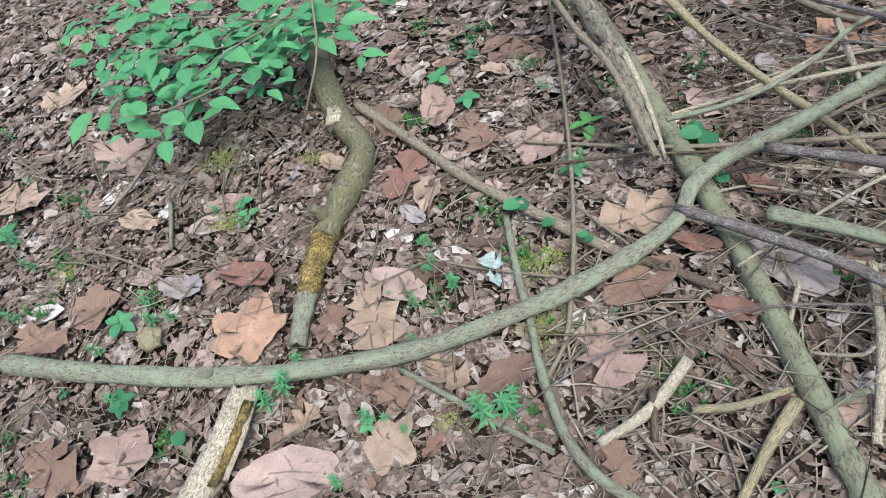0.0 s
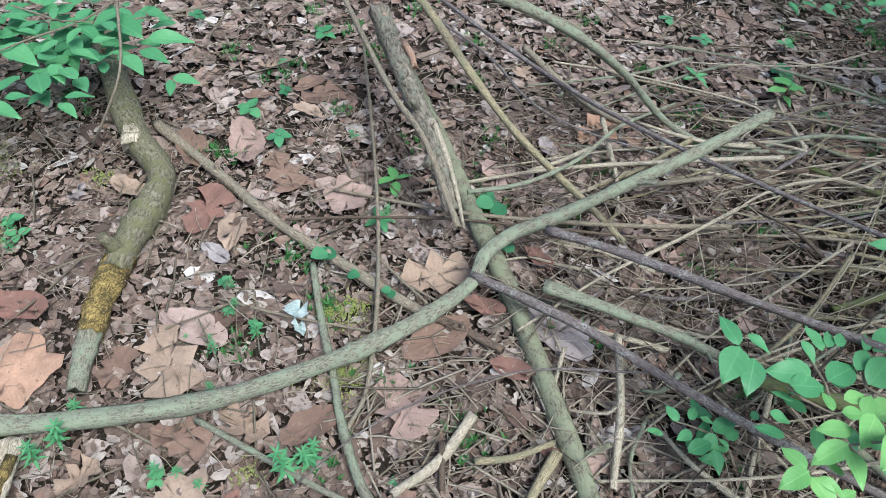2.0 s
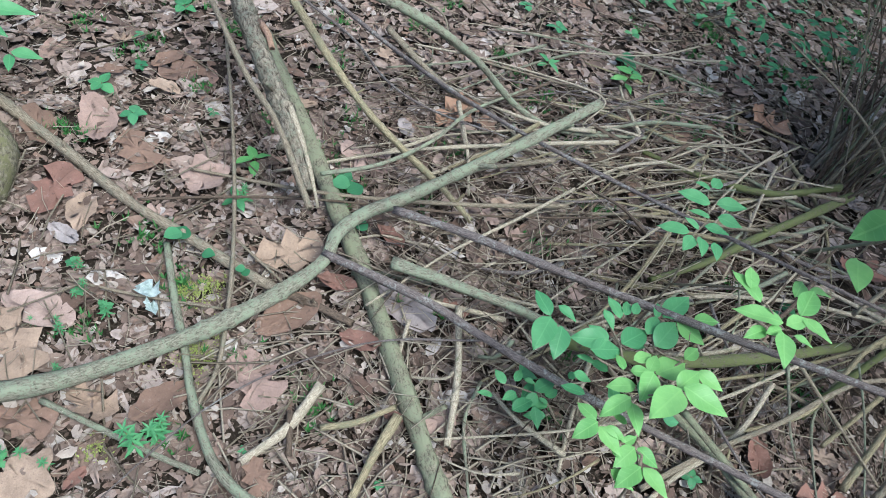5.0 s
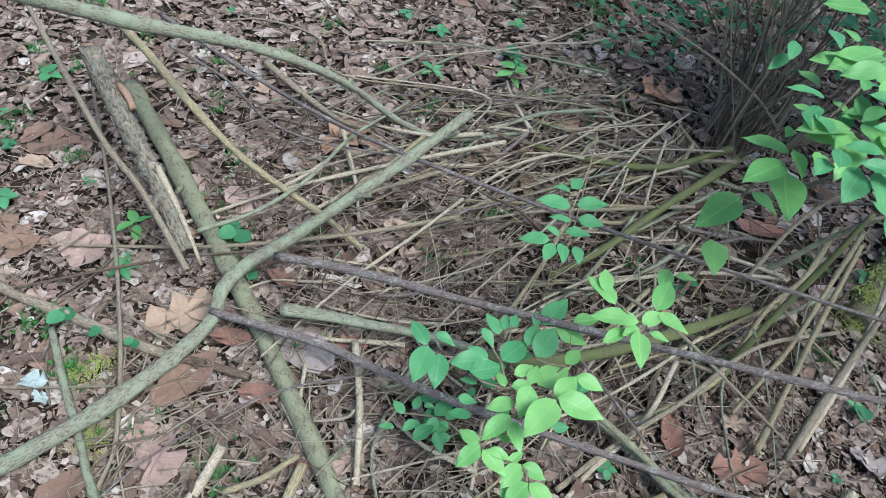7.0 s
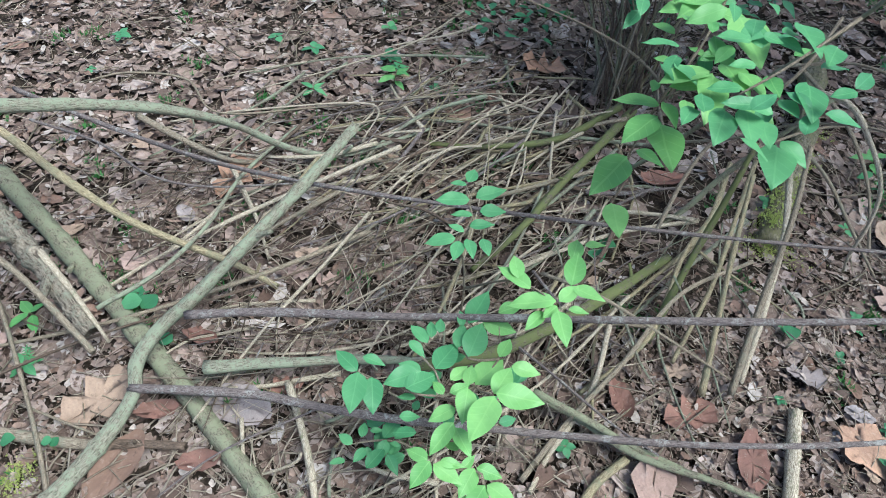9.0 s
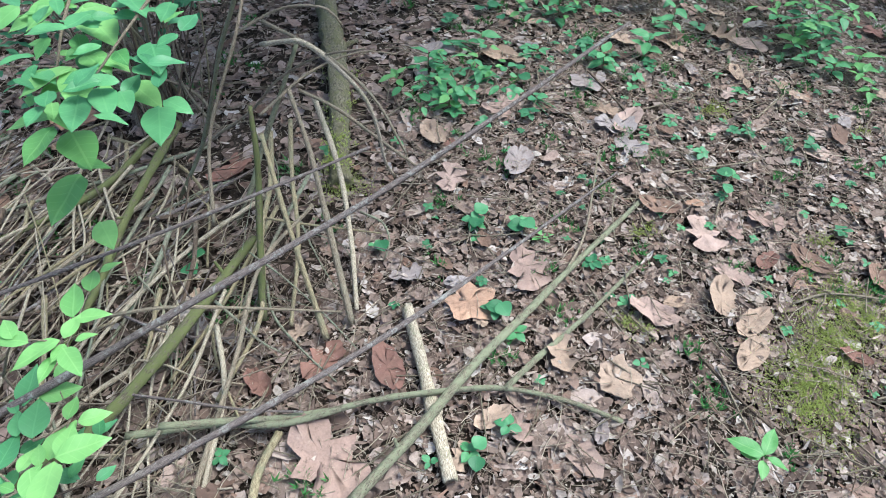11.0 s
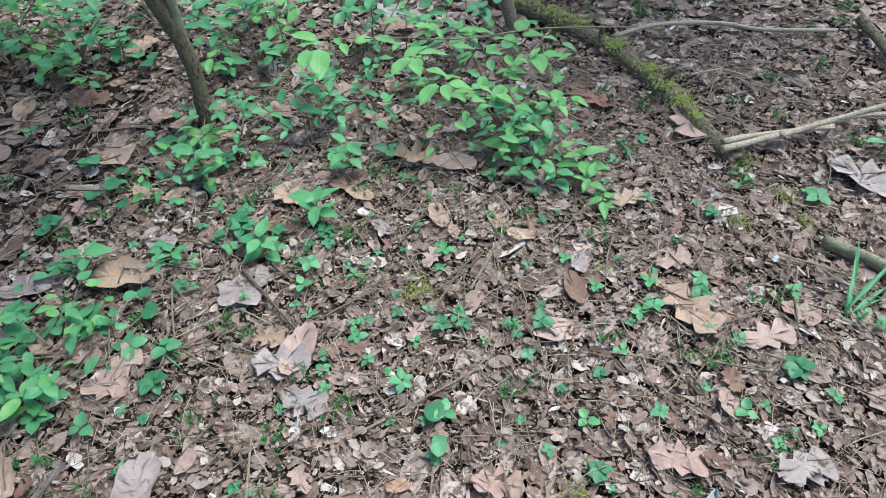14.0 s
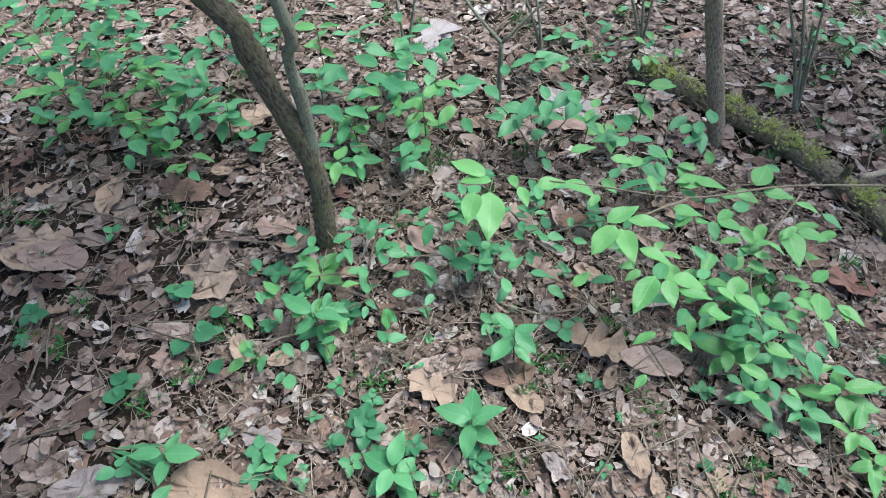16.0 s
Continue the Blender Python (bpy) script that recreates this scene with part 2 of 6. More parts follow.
# ---- leaf shapes ----
def outline(shape, n, rng):
    """Points of a leaf's edge, tip towards +y, about one unit long."""
    pts = []
    for k in range(n):
        a = 2 * math.pi * k / n
        if shape == "oval":
            r = 0.5
            x, y = 0.27 * math.sin(a) * (1 + 0.12 * math.cos(a)), 0.5 * math.cos(a)
            x *= 1 - 0.35 * max(0, math.cos(a)) ** 3
        elif shape == "oak":
            s = math.cos(a)
            w = 0.27 * abs(math.sin(a)) ** 0.7 * (1 + 0.38 * math.sin(9.5 * s + 1.2)) * (1.0 + 0.25 * s)
            x, y = math.copysign(w, math.sin(a)), 0.5 * s
        elif shape == "maple":
            lobe = max(0.0, 1 - abs(((2.5 * a / math.pi + 0.5) % 1) - 0.5) * 2.0) ** 0.9
            back = (1 - math.cos(a)) / 2
            r = 0.31 + 0.21 * lobe * (1 - 0.55 * back) - 0.06 * back
            x, y = r * math.sin(a) * 1.1, r * math.cos(a)
        elif shape == "shred":
            x, y = 0.11 * math.sin(a) * rng.uniform(0.4, 1.5), 0.5 * math.cos(a)
        else:
            r = 0.33 * rng.uniform(0.55, 1.15)
            x, y = 0.8 * r * math.sin(a), r * math.cos(a)
        j = {"oval": 0.028, "scrap": 0.07, "shred": 0.02, "maple": 0.03}.get(shape, 0.032)
        pts.append((x + rng.uniform(-j, j), y + rng.uniform(-j, j)))
    return pts


def dry_leaf(shape, n, rng, curl):
    """Crumpled dead leaf as arrays of points, triangles and flat coordinates."""
    edge = outline(shape, n, rng)
    flat = [(0.0, 0.0)]
    for f in (0.52, 1.0):
        flat += [(x * f, y * f) for x, y in edge]
    flat = [(x + 0.02 * rng.normal(), y + 0.02 * rng.normal()) if 0 < k <= n else (x, y) for k, (x, y) in enumerate(flat)]
    cup, roll, twist = rng.uniform(0.2, 1.0) * curl, rng.uniform(-0.5, 1.0) * curl, rng.uniform(-0.8, 0.8) * curl
    ph = rng.uniform(0, 6.3, 3)
    pts = []
    for k, (x, y) in enumerate(flat):
        z = cup * x * x * 2.0 + roll * y * y * 0.8 + twist * x * y * 1.4
        z += 0.04 * curl * math.sin(9 * x + ph[0]) + 0.035 * curl * math.sin(8 * y + ph[1]) + 0.03 * curl * math.sin(14 * x - 11 * y + ph[2])
        if k > n:
            z += rng.uniform(-0.03, 0.05) * curl
        pts.append((x * (1 - 0.12 * abs(cup)), y, z))
    tris = []
    for k in range(n):
        a, b = 1 + k, 1 + (k + 1) % n
        tris += [(0, b, a), (a, b, b + n), (a, b + n, a + n)]
    pts = np.array(pts)
    pts[:, 2] -= np.percentile(pts[:, 2], 25)
    return pts, np.array(tris), np.array(flat)


def scatter(name, shapes, at, size, heading, tip, bank, lift, material):
    """One mesh of many pieces: each a copy of a shape, turned, tipped and laid on the ground."""
    n = len(size)
    V, F, U, count = [], [], [], 0
    pick = np.random.RandomState(11).randint(0, len(shapes), n)
    for k, (pts, tris, flat) in enumerate(shapes):
        who = np.nonzero(pick == k)[0]
        if not len(who):
            continue
        c, s = np.cos(heading[who]), np.sin(heading[who])
        ct, stt, cb, sb = np.cos(tip[who]), np.sin(tip[who]), np.cos(bank[who]), np.sin(bank[who])
        p = pts[None] * size[who, None, None]
        x, y, z = p[..., 0], p[..., 1], p[..., 2]
        y, z = y * ct[:, None] - z * stt[:, None], y * stt[:, None] + z * ct[:, None]
        x, z = x * cb[:, None] + z * sb[:, None], -x * sb[:, None] + z * cb[:, None]
        x, y = x * c[:, None] - y * s[:, None], x * s[:, None] + y * c[:, None]
        q = np.stack([x + at[who, 0, None], y + at[who, 1, None], z + lift[who, None]], -1)
        V.append(q.reshape(-1, 3))
        F.append((tris[None] + (np.arange(len(who)) * len(pts))[:, None, None] + count).reshape(-1, 3))
        U.append(np.tile(flat, (len(who), 1)))
        count += len(who) * len(pts)
    V, F, U = np.concatenate(V).astype(np.float32), np.concatenate(F).astype(np.int32), np.concatenate(U).astype(np.float32)
    me = bpy.data.meshes.new(name)
    me.vertices.add(len(V))
    me.vertices.foreach_set("co", V.ravel())
    me.loops.add(F.size)
    me.loops.foreach_set("vertex_index", F.ravel())
    me.polygons.add(len(F))
    me.polygons.foreach_set("loop_start", np.arange(0, F.size, 3, dtype=np.int32))
    me.polygons.foreach_set("use_smooth", np.ones(len(F), dtype=bool))
    me.update(calc_edges=True)
    layer = me.uv_layers.new(name="UVMap")
    layer.data.foreach_set("uv", U[F.ravel()].ravel())
    me.materials.append(material)
    return new(name, me)


def grounds(at):
    return np.array([ground_z(x, y) for x, y in at])


def strewn(n, rng, x0, x1, y0, y1):
    return np.stack([rng.uniform(x0, x1, n), rng.uniform(y0, y1, n)], -1)


rng = np.random.RandomState(5)
LITTER_SHAPES = [dry_leaf(s, 10, rng, c) for s in ("oval", "scrap", "shred", "oak", "scrap", "oval", "shred", "scrap") for c in (0.18, 0.4, 0.7)]
TOP_SHAPES = [dry_leaf(s, 16, rng, c) for s in ("oval", "oak", "oval", "scrap") for c in (0.3, 0.55, 0.85)]
def flake(shape, n, rng, curl):
    """Small bent scrap of leaf, as a fan of a few triangles."""
    edge = outline(shape, n, rng)
    bend, twist = rng.uniform(-0.9, 0.9) * curl, rng.uniform(-0.8, 0.8) * curl
    pts = np.array([(0.0, 0.0, 0.0)] + [(x, y, bend * x * x * 2 + twist * x * y + rng.uniform(0, 0.08) * curl) for x, y in edge])
    return pts, np.array([(0, 1 + (k + 1) % n, 1 + k) for k in range(n)]), pts[:, :2].copy()


CRUMB_SHAPES = [flake(s, n, rng, c) for c in (0.5, 1.0, 1.6) for s, n in (("scrap", 6), ("shred", 6), ("scrap", 5), ("shred", 5), ("oval", 7))]

OUTER_SHAPES = [flake(s, 7, rng, c) for c in (0.4, 0.9) for s in ("oval", "scrap", "oval", "scrap", "shred")]


def trodden(at):
    """The stretch of the wood along the walk, where the litter is laid thickest."""
    x, y = at[:, 0], at[:, 1]
    return ((y > 0.15) & (x < 4.0) & (y > -0.5 - 0.5 * x)) | ((x > 0.55) & (y > -0.6 - 1.1 * x))


def bare(at):
    """Where more soil shows: under the brush pile and the old shrub, and in the hollow by the forked tree."""
    x, y = at[:, 0], at[:, 1]
    return 0.45 * np.exp(-(((x - 1.15) / 0.5) ** 2) - ((y - 0.95) / 0.6) ** 2) + 0.5 * np.exp(-(((x - 1.85) / 0.5) ** 2) - ((y - 0.9) / 0.5) ** 2) + 0.45 * np.exp(-(((x - 3.6) / 0.9) ** 2) - ((y - 1.0) / 0.6) ** 2)


def litter(name, shapes, n, box, lo, hi, low, up, label, tilt=0.3, near=True, material=LITTER):
    at = strewn(n, rng, *box)
    if near:
        at = at[trodden(at)]
    at = at[rng.uniform(0, 1, len(at)) > bare(at)]
    n = len(at)
    size = lo + (hi - lo) * rng.beta(1.4, 2.6, n)
    ob = scatter(name, shapes, at, size, rng.uniform(0, 6.283, n), rng.normal(0, tilt, n), rng.normal(0, tilt, n), grounds(at) + rng.uniform(low, up, n), material)
    return tagged(ob, label, "leaf litter", kind="stuff")


NEAR, WIDE = (-3.0, 5.7, -3.3, 3.8), (-7.0, 10.0, -8.0, 8.0)
litter("leaf_litter", LITTER_SHAPES, 44000, NEAR, 0.03, 0.105, -0.002, 0.014, "brown and tan fallen leaves covering the forest floor", 0.14)
litter("top_leaf_litter", TOP_SHAPES, 3200, NEAR, 0.035, 0.095, 0.008, 0.022, "loose curled fallen leaves on top of the litter", 0.22)
litter("leaf_crumbs", CRUMB_SHAPES, 120000, NEAR, 0.012, 0.055, 0.004, 0.030, "small crumbled brown leaf scraps between larger leaves", 0.28, True, CRUMBS)
litter("fine_leaf_crumbs", CRUMB_SHAPES, 100000, (1.1, 4.3, -2.4, 0.4), 0.006, 0.028, 0.0, 0.018, "fine broken leaf dust and scraps on the bare soil of the clearing", 0.2, True, CRUMBS)
litter("fine_brush_crumbs", CRUMB_SHAPES, 30000, (-1.7, 1.6, 0.15, 1.7), 0.007, 0.034, 0.002, 0.022, "fine broken leaf and bark scraps among fallen branches", 0.3, True, CRUMBS)
litter("outer_leaf_litter", OUTER_SHAPES, 42000, WIDE, 0.07, 0.17, -0.004, 0.010, "brown fallen leaves on the forest floor further off", 0.14, near=False)

# needles, straws and bits of twig
def straws(name, n, box, lo, hi, thick, material, label, up=0.040, tilt=0.14, aim=None, fan=0.45, sway=0.07):
    shapes = []
    for k in range(6):
        bend = rng.uniform(-sway, sway, 2)
        pts, uvs, tris = [], [], []
        for j in range(3):
            y = j / 2 - 0.5
            for i in range(3):
                a = 2.094 * i
                pts.append((thick * math.cos(a) + bend[0] * (1 - 4 * y * y), y, thick * math.sin(a) + thick + 0.3 * bend[1] * (1 - 4 * y * y)))
                uvs.append((i / 3, y))
        for j in range(2):
            for i in range(3):
                a, b = 3 * j + i, 3 * j + (i + 1) % 3
                tris += [(a, b, b + 3), (a, b + 3, a + 3)]
        shapes.append((np.array(pts), np.array(tris), np.array(uvs)))
    at = strewn(n, rng, *box)
    at = at[trodden(at)]
    n = len(at)
    size = lo + (hi - lo) * rng.beta(1.2, 3.0, n)
    turn = rng.uniform(0, 6.283, n) if aim is None else rng.normal(radians(aim), fan, n)
    ob = scatter(name, shapes, at, size, turn, rng.normal(0, tilt, n), np.zeros(n), grounds(at) + rng.uniform(0.5 * up, up, n), material)
    return tagged(ob, label, "twigs", kind="stuff")


straws("plant_straws", 40000, NEAR, 0.02, 0.12, 0.014, PALE_STRAW, "thin pale straws and stalks strewn on the litter")
straws("dry_stalks", 520, (-0.1, 1.15, 0.28, 0.95), 0.05, 0.24, 0.019, PALE_STRAW, "dry broken stalks and bark strips strewn under the branches", 0.028, 0.08, 100, 1.0)
straws("loose_stalks", 1800, (1.0, 4.2, -2.2, 0.4), 0.03, 0.15, 0.014, PALE_STRAW, "pale dry stalks strewn over the clearing", 0.03, 0.1)
straws("litter_twigs", 7000, NEAR, 0.06, 0.26, 0.016, TAN_BARK, "small brown twigs strewn on the litter")
straws("dark_twigs", 3500, NEAR, 0.05, 0.2, 0.012, DARK_BARK, "small dark twigs strewn on the litter", 0.026)


# ---- sticks ----
def spline(points, step):
    p = [Vector(q) for q in points]
    if len(p) == 2:
        p.insert(1, (p[0] + p[1]) / 2)
    p = [2 * p[0] - p[1], *p, 2 * p[-1] - p[-2]]
    out = []
    for a, b, c, d in zip(p, p[1:], p[2:], p[3:]):
        n = max(2, int((c - b).length / step))
        for k in range(n):
            s = k / n
            out.append(0.5 * (2 * b + (c - a) * s + (2 * a - 5 * b + 4 * c - d) * s * s + (3 * b - a - 3 * c + d) * s ** 3))
    out.append(p[-2])
    return out


def tube(points, r0, r1, sides, step, rough, rng):
    """A tapered uneven stem with broken ends: points, faces and coordinates round and along it."""
    line = spline(points, step)
    verts, faces, uvs = [], [], []
    far, side = 0.0, None
    phase = rng.uniform(0, 6.3, 4)
    for k, p in enumerate(line):
        ahead = (line[min(k + 1, len(line) - 1)] - line[max(k - 1, 0)]).normalized()
        if side is None:
            side = ahead.orthogonal().normalized()
        side = (side - ahead * side.dot(ahead)).normalized()
        up = ahead.cross(side)
        if k:
            far += (p - line[k - 1]).length
        s = k / (len(line) - 1)
        r = r0 + (r1 - r0) * s
        r *= 1 + 0.10 * math.sin(far * 23 + phase[0]) * math.sin(far * 9 + phase[1]) + rough * 0.25 * rng.uniform(-1, 1)
        if rng.uniform() < 0.03:
            r *= 1.18
        for i in range(sides + 1):
            a = 2 * math.pi * (i % sides) / sides
            rr = r * (1 + 0.08 * math.sin(3 * a + far * 6 + phase[2]))
            verts.append(p + (side * math.cos(a) + up * math.sin(a)) * rr)
            uvs.append((i / sides * 0.35, far * 2.0))
    if rough:
        w = sides + 1
        for i in range(w):
            for row in range(len(line)):
                if 0 < i < sides:
                    verts[row * w + i] = verts[row * w + i] + Vector(rng.normal(0, rough * 0.25 * (r0 + r1) / 2, 3))
    w = sides + 1
    for k in range(len(line) - 1):
        for i in range(sides):
            a = k * w + i
            faces.append((a, a + 1, a + w + 1, a + w))
    for row, turn in ((0, 1), (len(line) - 1, -1)):
        ring = list(range(row * w, row * w + sides))
        ahead = (line[1] - line[0] if row == 0 else line[-2] - line[-1]).normalized()
        for i in ring:
            verts[i] = verts[i] - ahead * rng.uniform(0, 0.6) * (r0 if row == 0 else r1)
        verts[row * w + sides] = verts[row * w]
        verts.append(line[row] + ahead * 0.2 * r0)
        uvs.append((0.15, 0.0))
        centre = len(verts) - 1
        for i in range(sides):
            tri = (ring[i], centre, ring[(i + 1) % sides])
            faces.append(tri if turn > 0 else tri[::-1])
    return verts, faces, uvs


stick_rng = np.random.RandomState(21)


def stick(name, material, r0, r1, points, label="", category="", parent=None):
    thick = max(r0, r1)
    rough = 0.4 if material in (RAGGED_BARK, YELLOW_ROT) else 0.22 if material is PALE_ROT and thick > 0.03 else 0.2 if material is PALE_ROT and thick > 0.015 else 0.08
    verts, faces, uvs = tube(points, r0, r1, 12 if thick > 0.012 else 8 if thick > 0.006 else 6, 0.012 if thick > 0.012 else 0.02, rough, stick_rng)
    ob = new(name, mesh_of(name, verts, faces, material, uvs))
    if parent is not None:
        ob.parent = parent
        return ob
    if 0.0125 < thick and material is not PALE_ROT:
        line = spline(points, 0.05)
        for k in range(stick_rng.randint(1, 4)):
            i = stick_rng.randint(1, len(line) - 1)
            ahead = (line[i + 1] - line[i - 1]).normalized()
            out = (ahead * 0.6 + Vector(stick_rng.normal(0, 1, 3)) * 0.5 + Vector((0, 0, 0.6))).normalized()
            far, r = stick_rng.uniform(1.4, 3.2) * thick, thick * stick_rng.uniform(0.22, 0.38)
            v, f, u = tube([line[i], line[i] + out * far * 0.6, line[i] + out * far], r * 1.3, r * 0.8, 7, 0.01, 0.1, stick_rng)
            stub = new("twig_stub", mesh_of("twig_stub", v, f, material, u))
            stub.parent = ob
    return tagged(ob, label, category, group="fallen sticks and branches")


# ---- single leaves ----
leaf_rng = np.random.RandomState(8)
LEAF_MESHES = {}
for shape in ("oval", "oak", "maple"):
    for tone in range(7):
        for k in range(3):
            pts, tris, flat = dry_leaf(shape, 28, leaf_rng, (0.4, 0.6, 0.85)[k] * (0.8 if shape == "maple" else 1.0))
            LEAF_MESHES[shape, tone, k] = mesh_of("dead_leaf", pts, tris, TONES[tone], flat)


SPOTS = {"leaf": [], "clover": [], "round": [], "seedling": []}


def crowded(kind, x, y, gap):
    """Whether one of that kind already lies at this spot."""
    if any(math.hypot(x - a, y - b) < gap for a, b in SPOTS[kind]):
        return True
    SPOTS[kind].append((x, y))
    return False


def lay_leaf(x, y, heading, length, shape, tone):
    if crowded("leaf", x, y, 0.05):
        return
    k = leaf_rng.randint(3)
    ob = new("dead_leaf", LEAF_MESHES[shape, tone, k])
    ob.matrix_world = pose(x, y, ground_z(x, y) + 0.028, leaf_rng.uniform(-8, 8), leaf_rng.uniform(-8, 8), heading - 90) @ Matrix.Scale(length, 4)
    kind = {"oval": "oval", "oak": "lobed", "maple": "large five-pointed"}[shape]
    return tagged(ob, f"{TONE_WORDS[tone]} {kind} dead leaf lying on the forest floor", "leaf", group="fallen leaves on the forest floor")


# ---- green plants ----
def blade(material, width=0.5, n=7, fold=0.25, droop=0.18, round_tip=False):
    """A living leaf along +y from its base, one unit long, folded along the midrib and drooping at the tip."""
    verts, uvs, faces = [], [], []
    for j in range(n + 1):
        s = j / n
        w = math.sin(math.pi * s ** 0.8) ** 0.8
        if not round_tip:
            w = math.sin(math.pi * s ** 0.80) ** 0.82 * (1 - 0.12 * s) * (1 - 0.28 * max(0.0, s - 0.72) / 0.28)
        for i in (-2, -1, 0, 1, 2):
            x = width / 2 * w * i / 2
            z = fold * abs(x) - droop * s * s + 0.02 * math.sin(9 * s + i)
            verts.append((x, s, z))
            uvs.append((x, s - 0.5))
    for j in range(n):
        for i in range(4):
            a = 5 * j + i
            faces.append((a, a + 1, a + 6, a + 5))
    return mesh_of("leaf", verts, faces, material, uvs)


plant_rng = np.random.RandomState(4)
BLADES = [[blade(g, 0.52, 9, 0.20, 0.10), blade(g, 0.57, 9, 0.13, 0.20), blade(g, 0.47, 9, 0.28, 0.14)] for g in GREENS]
LEAFLETS = [[blade(g, 0.8, 6, 0.25, 0.12, True), blade(g, 0.7, 6, 0.1, 0.3, True)] for g in GREENS]
ROUND = [blade(GREENS[k], 1.05, 6, 0.2, 0.12, True) for k in (0, 1)]
STEM, stt_, sst_ = nodes_of("green_stem", 0.6)
stt_.links.new(ramp(stt_, noisy(stt_, 60.0), [(0.3, (0.10, 0.13, 0.05)), (0.7, (0.20, 0.16, 0.09))]), sst_.inputs["Base Color"])


def set_leaf(parent, mesh, x, y, z, heading, length, pitch=0.0, bank=0.0):
    ob = new("leaf", mesh)
    ob.parent = parent
    ob.matrix_basis = pose(x, y, z, 0, 0, heading - 90) @ pose(0, 0, 0, pitch, bank, 0) @ Matrix.Scale(length, 4)
    return ob


def stem_part(parent, points, r0, r1, name="stem", material=None):
    verts, faces, uvs = tube(points, r0, r1, 6, 0.03, 0.03, plant_rng)
    ob = new(name, mesh_of(name, verts, faces, material or STEM, uvs))
    ob.parent = parent
    return ob


CLOVER_WORDS = ["dark green", "fresh green", "fresh green", "pale green"]
CLOVERS = []
for k in range(8):
    base = new("clover", None)
    tone = (1, 1, 0, 2, 1, 2, 1, 0)[k]
    for j in range((3, 4, 5, 4, 5, 3, 4, 6)[k]):
        n = (3, 4, 5, 4, 5, 3, 4, 6)[k]
        a = 360 * j / n + plant_rng.uniform(-14, 14)
        set_leaf(base, LEAFLETS[tone][j % 2], 0.03 * math.cos(radians(a)), 0.03 * math.sin(radians(a)), 0.42 + plant_rng.uniform(-0.05, 0.05), a, plant_rng.uniform(0.42, 0.56), plant_rng.uniform(-5, 22), plant_rng.uniform(-12, 12))
    stem_part(base, [(0.06, 0.02, -0.15), (0.02, 0, 0.2), (0, 0, 0.42)], 0.018, 0.014)
    tagged(base, f"low {CLOVER_WORDS[tone]} ground plant with rounded leaflets", "plant", group="low green ground plants")
    CLOVERS.append(base)


def clover(x, y, spread):
    if crowded("clover", x, y, 0.028):
        return
    k = plant_rng.randint(8)
    m = pose(x, y, ground_z(x, y) + 0.008, plant_rng.uniform(-8, 8), plant_rng.uniform(-8, 8), plant_rng.uniform(0, 360))
    s = min(max(spread * 0.82, 0.022), 0.085)
    if CLOVERS[k] is not None and not CLOVERS[k].get("used"):
        CLOVERS[k]["used"] = 1
        CLOVERS[k].matrix_basis = m @ Matrix.Scale(s, 4)
        return
    ob = copy_thing(CLOVERS[k], m)
    ob.matrix_basis = m @ Matrix.Scale(s, 4)


def round_plant(x, y, spread):
    if crowded("round", x, y, 0.045):
        return
    base = new("violet_plant", None)
    base.matrix_basis = pose(x, y, ground_z(x, y))
    s = min(max(spread * 0.72, 0.025), 0.062)
    a = plant_rng.uniform(0, 360)
    for j in range(plant_rng.randint(1, 3)):
        set_leaf(base, ROUND[j % 2], 0.01 * j, -s / 2 + 0.3 * s * j, 0.045 + 0.012 * j, a + 140 * j, s, plant_rng.uniform(0, 15), plant_rng.uniform(-10, 10))
    stem_part(base, [(0, -s / 2, -0.01), (0.004, -s / 2, 0.02), (0, -s / 2, 0.046)], 0.0015, 0.0012)
    tagged(base, "small plant with rounded dark green leaf", "plant", group="round-leaved ground plants")


def seedling(x, y, spread, leaves, height):
    if crowded("seedling", x, y, 0.07):
        return
    base = new("seedling", None)
    g = ground_z(x, y)
    base.matrix_basis = pose(x, y, g)
    tone = plant_rng.choice([2, 3, 3, 2])
    size = min(max(spread * 0.45, 0.028), 0.08)
    top = max(height, 0.035)
    lean = plant_rng.uniform(-0.02, 0.02, 2)
    stem_part(base, [(0, 0, -0.01), (lean[0] * 0.5, lean[1] * 0.5, top * 0.5), (lean[0], lean[1], top)], 0.0025, 0.0015)
    turn = plant_rng.uniform(0, 360)
    for j in range(leaves):
        pair, sgn = j // 2, j % 2
        h = top * (1 - 0.22 * pair)
        a = turn + 180 * sgn + 77 * pair + plant_rng.uniform(-15, 15)
        f = h / top
        set_leaf(base, BLADES[tone][plant_rng.randint(3)], lean[0] * f + 0.004 * math.cos(radians(a)), lean[1] * f + 0.004 * math.sin(radians(a)), max(h, 0.02), a, size * plant_rng.uniform(0.75, 1.15), plant_rng.uniform(-8, 20), plant_rng.uniform(-15, 15))
    tagged(base, "young seedling with fresh green pointed leaves on the litter", "plant", group="seedlings on the forest floor")


def shoot(name, label, *stems):
    base = new(name, None)
    x, y, z = stems[0][0]
    base.matrix_basis = pose(x, y, 0)
    for k, s in enumerate(stems):
        stem_part(base, [(a - x, b - y, c) for a, b, c in s], 0.0035 if k == 0 else 0.0028, 0.0016, "stem", TAN_BARK)
    return tagged(base, label, "shrub")


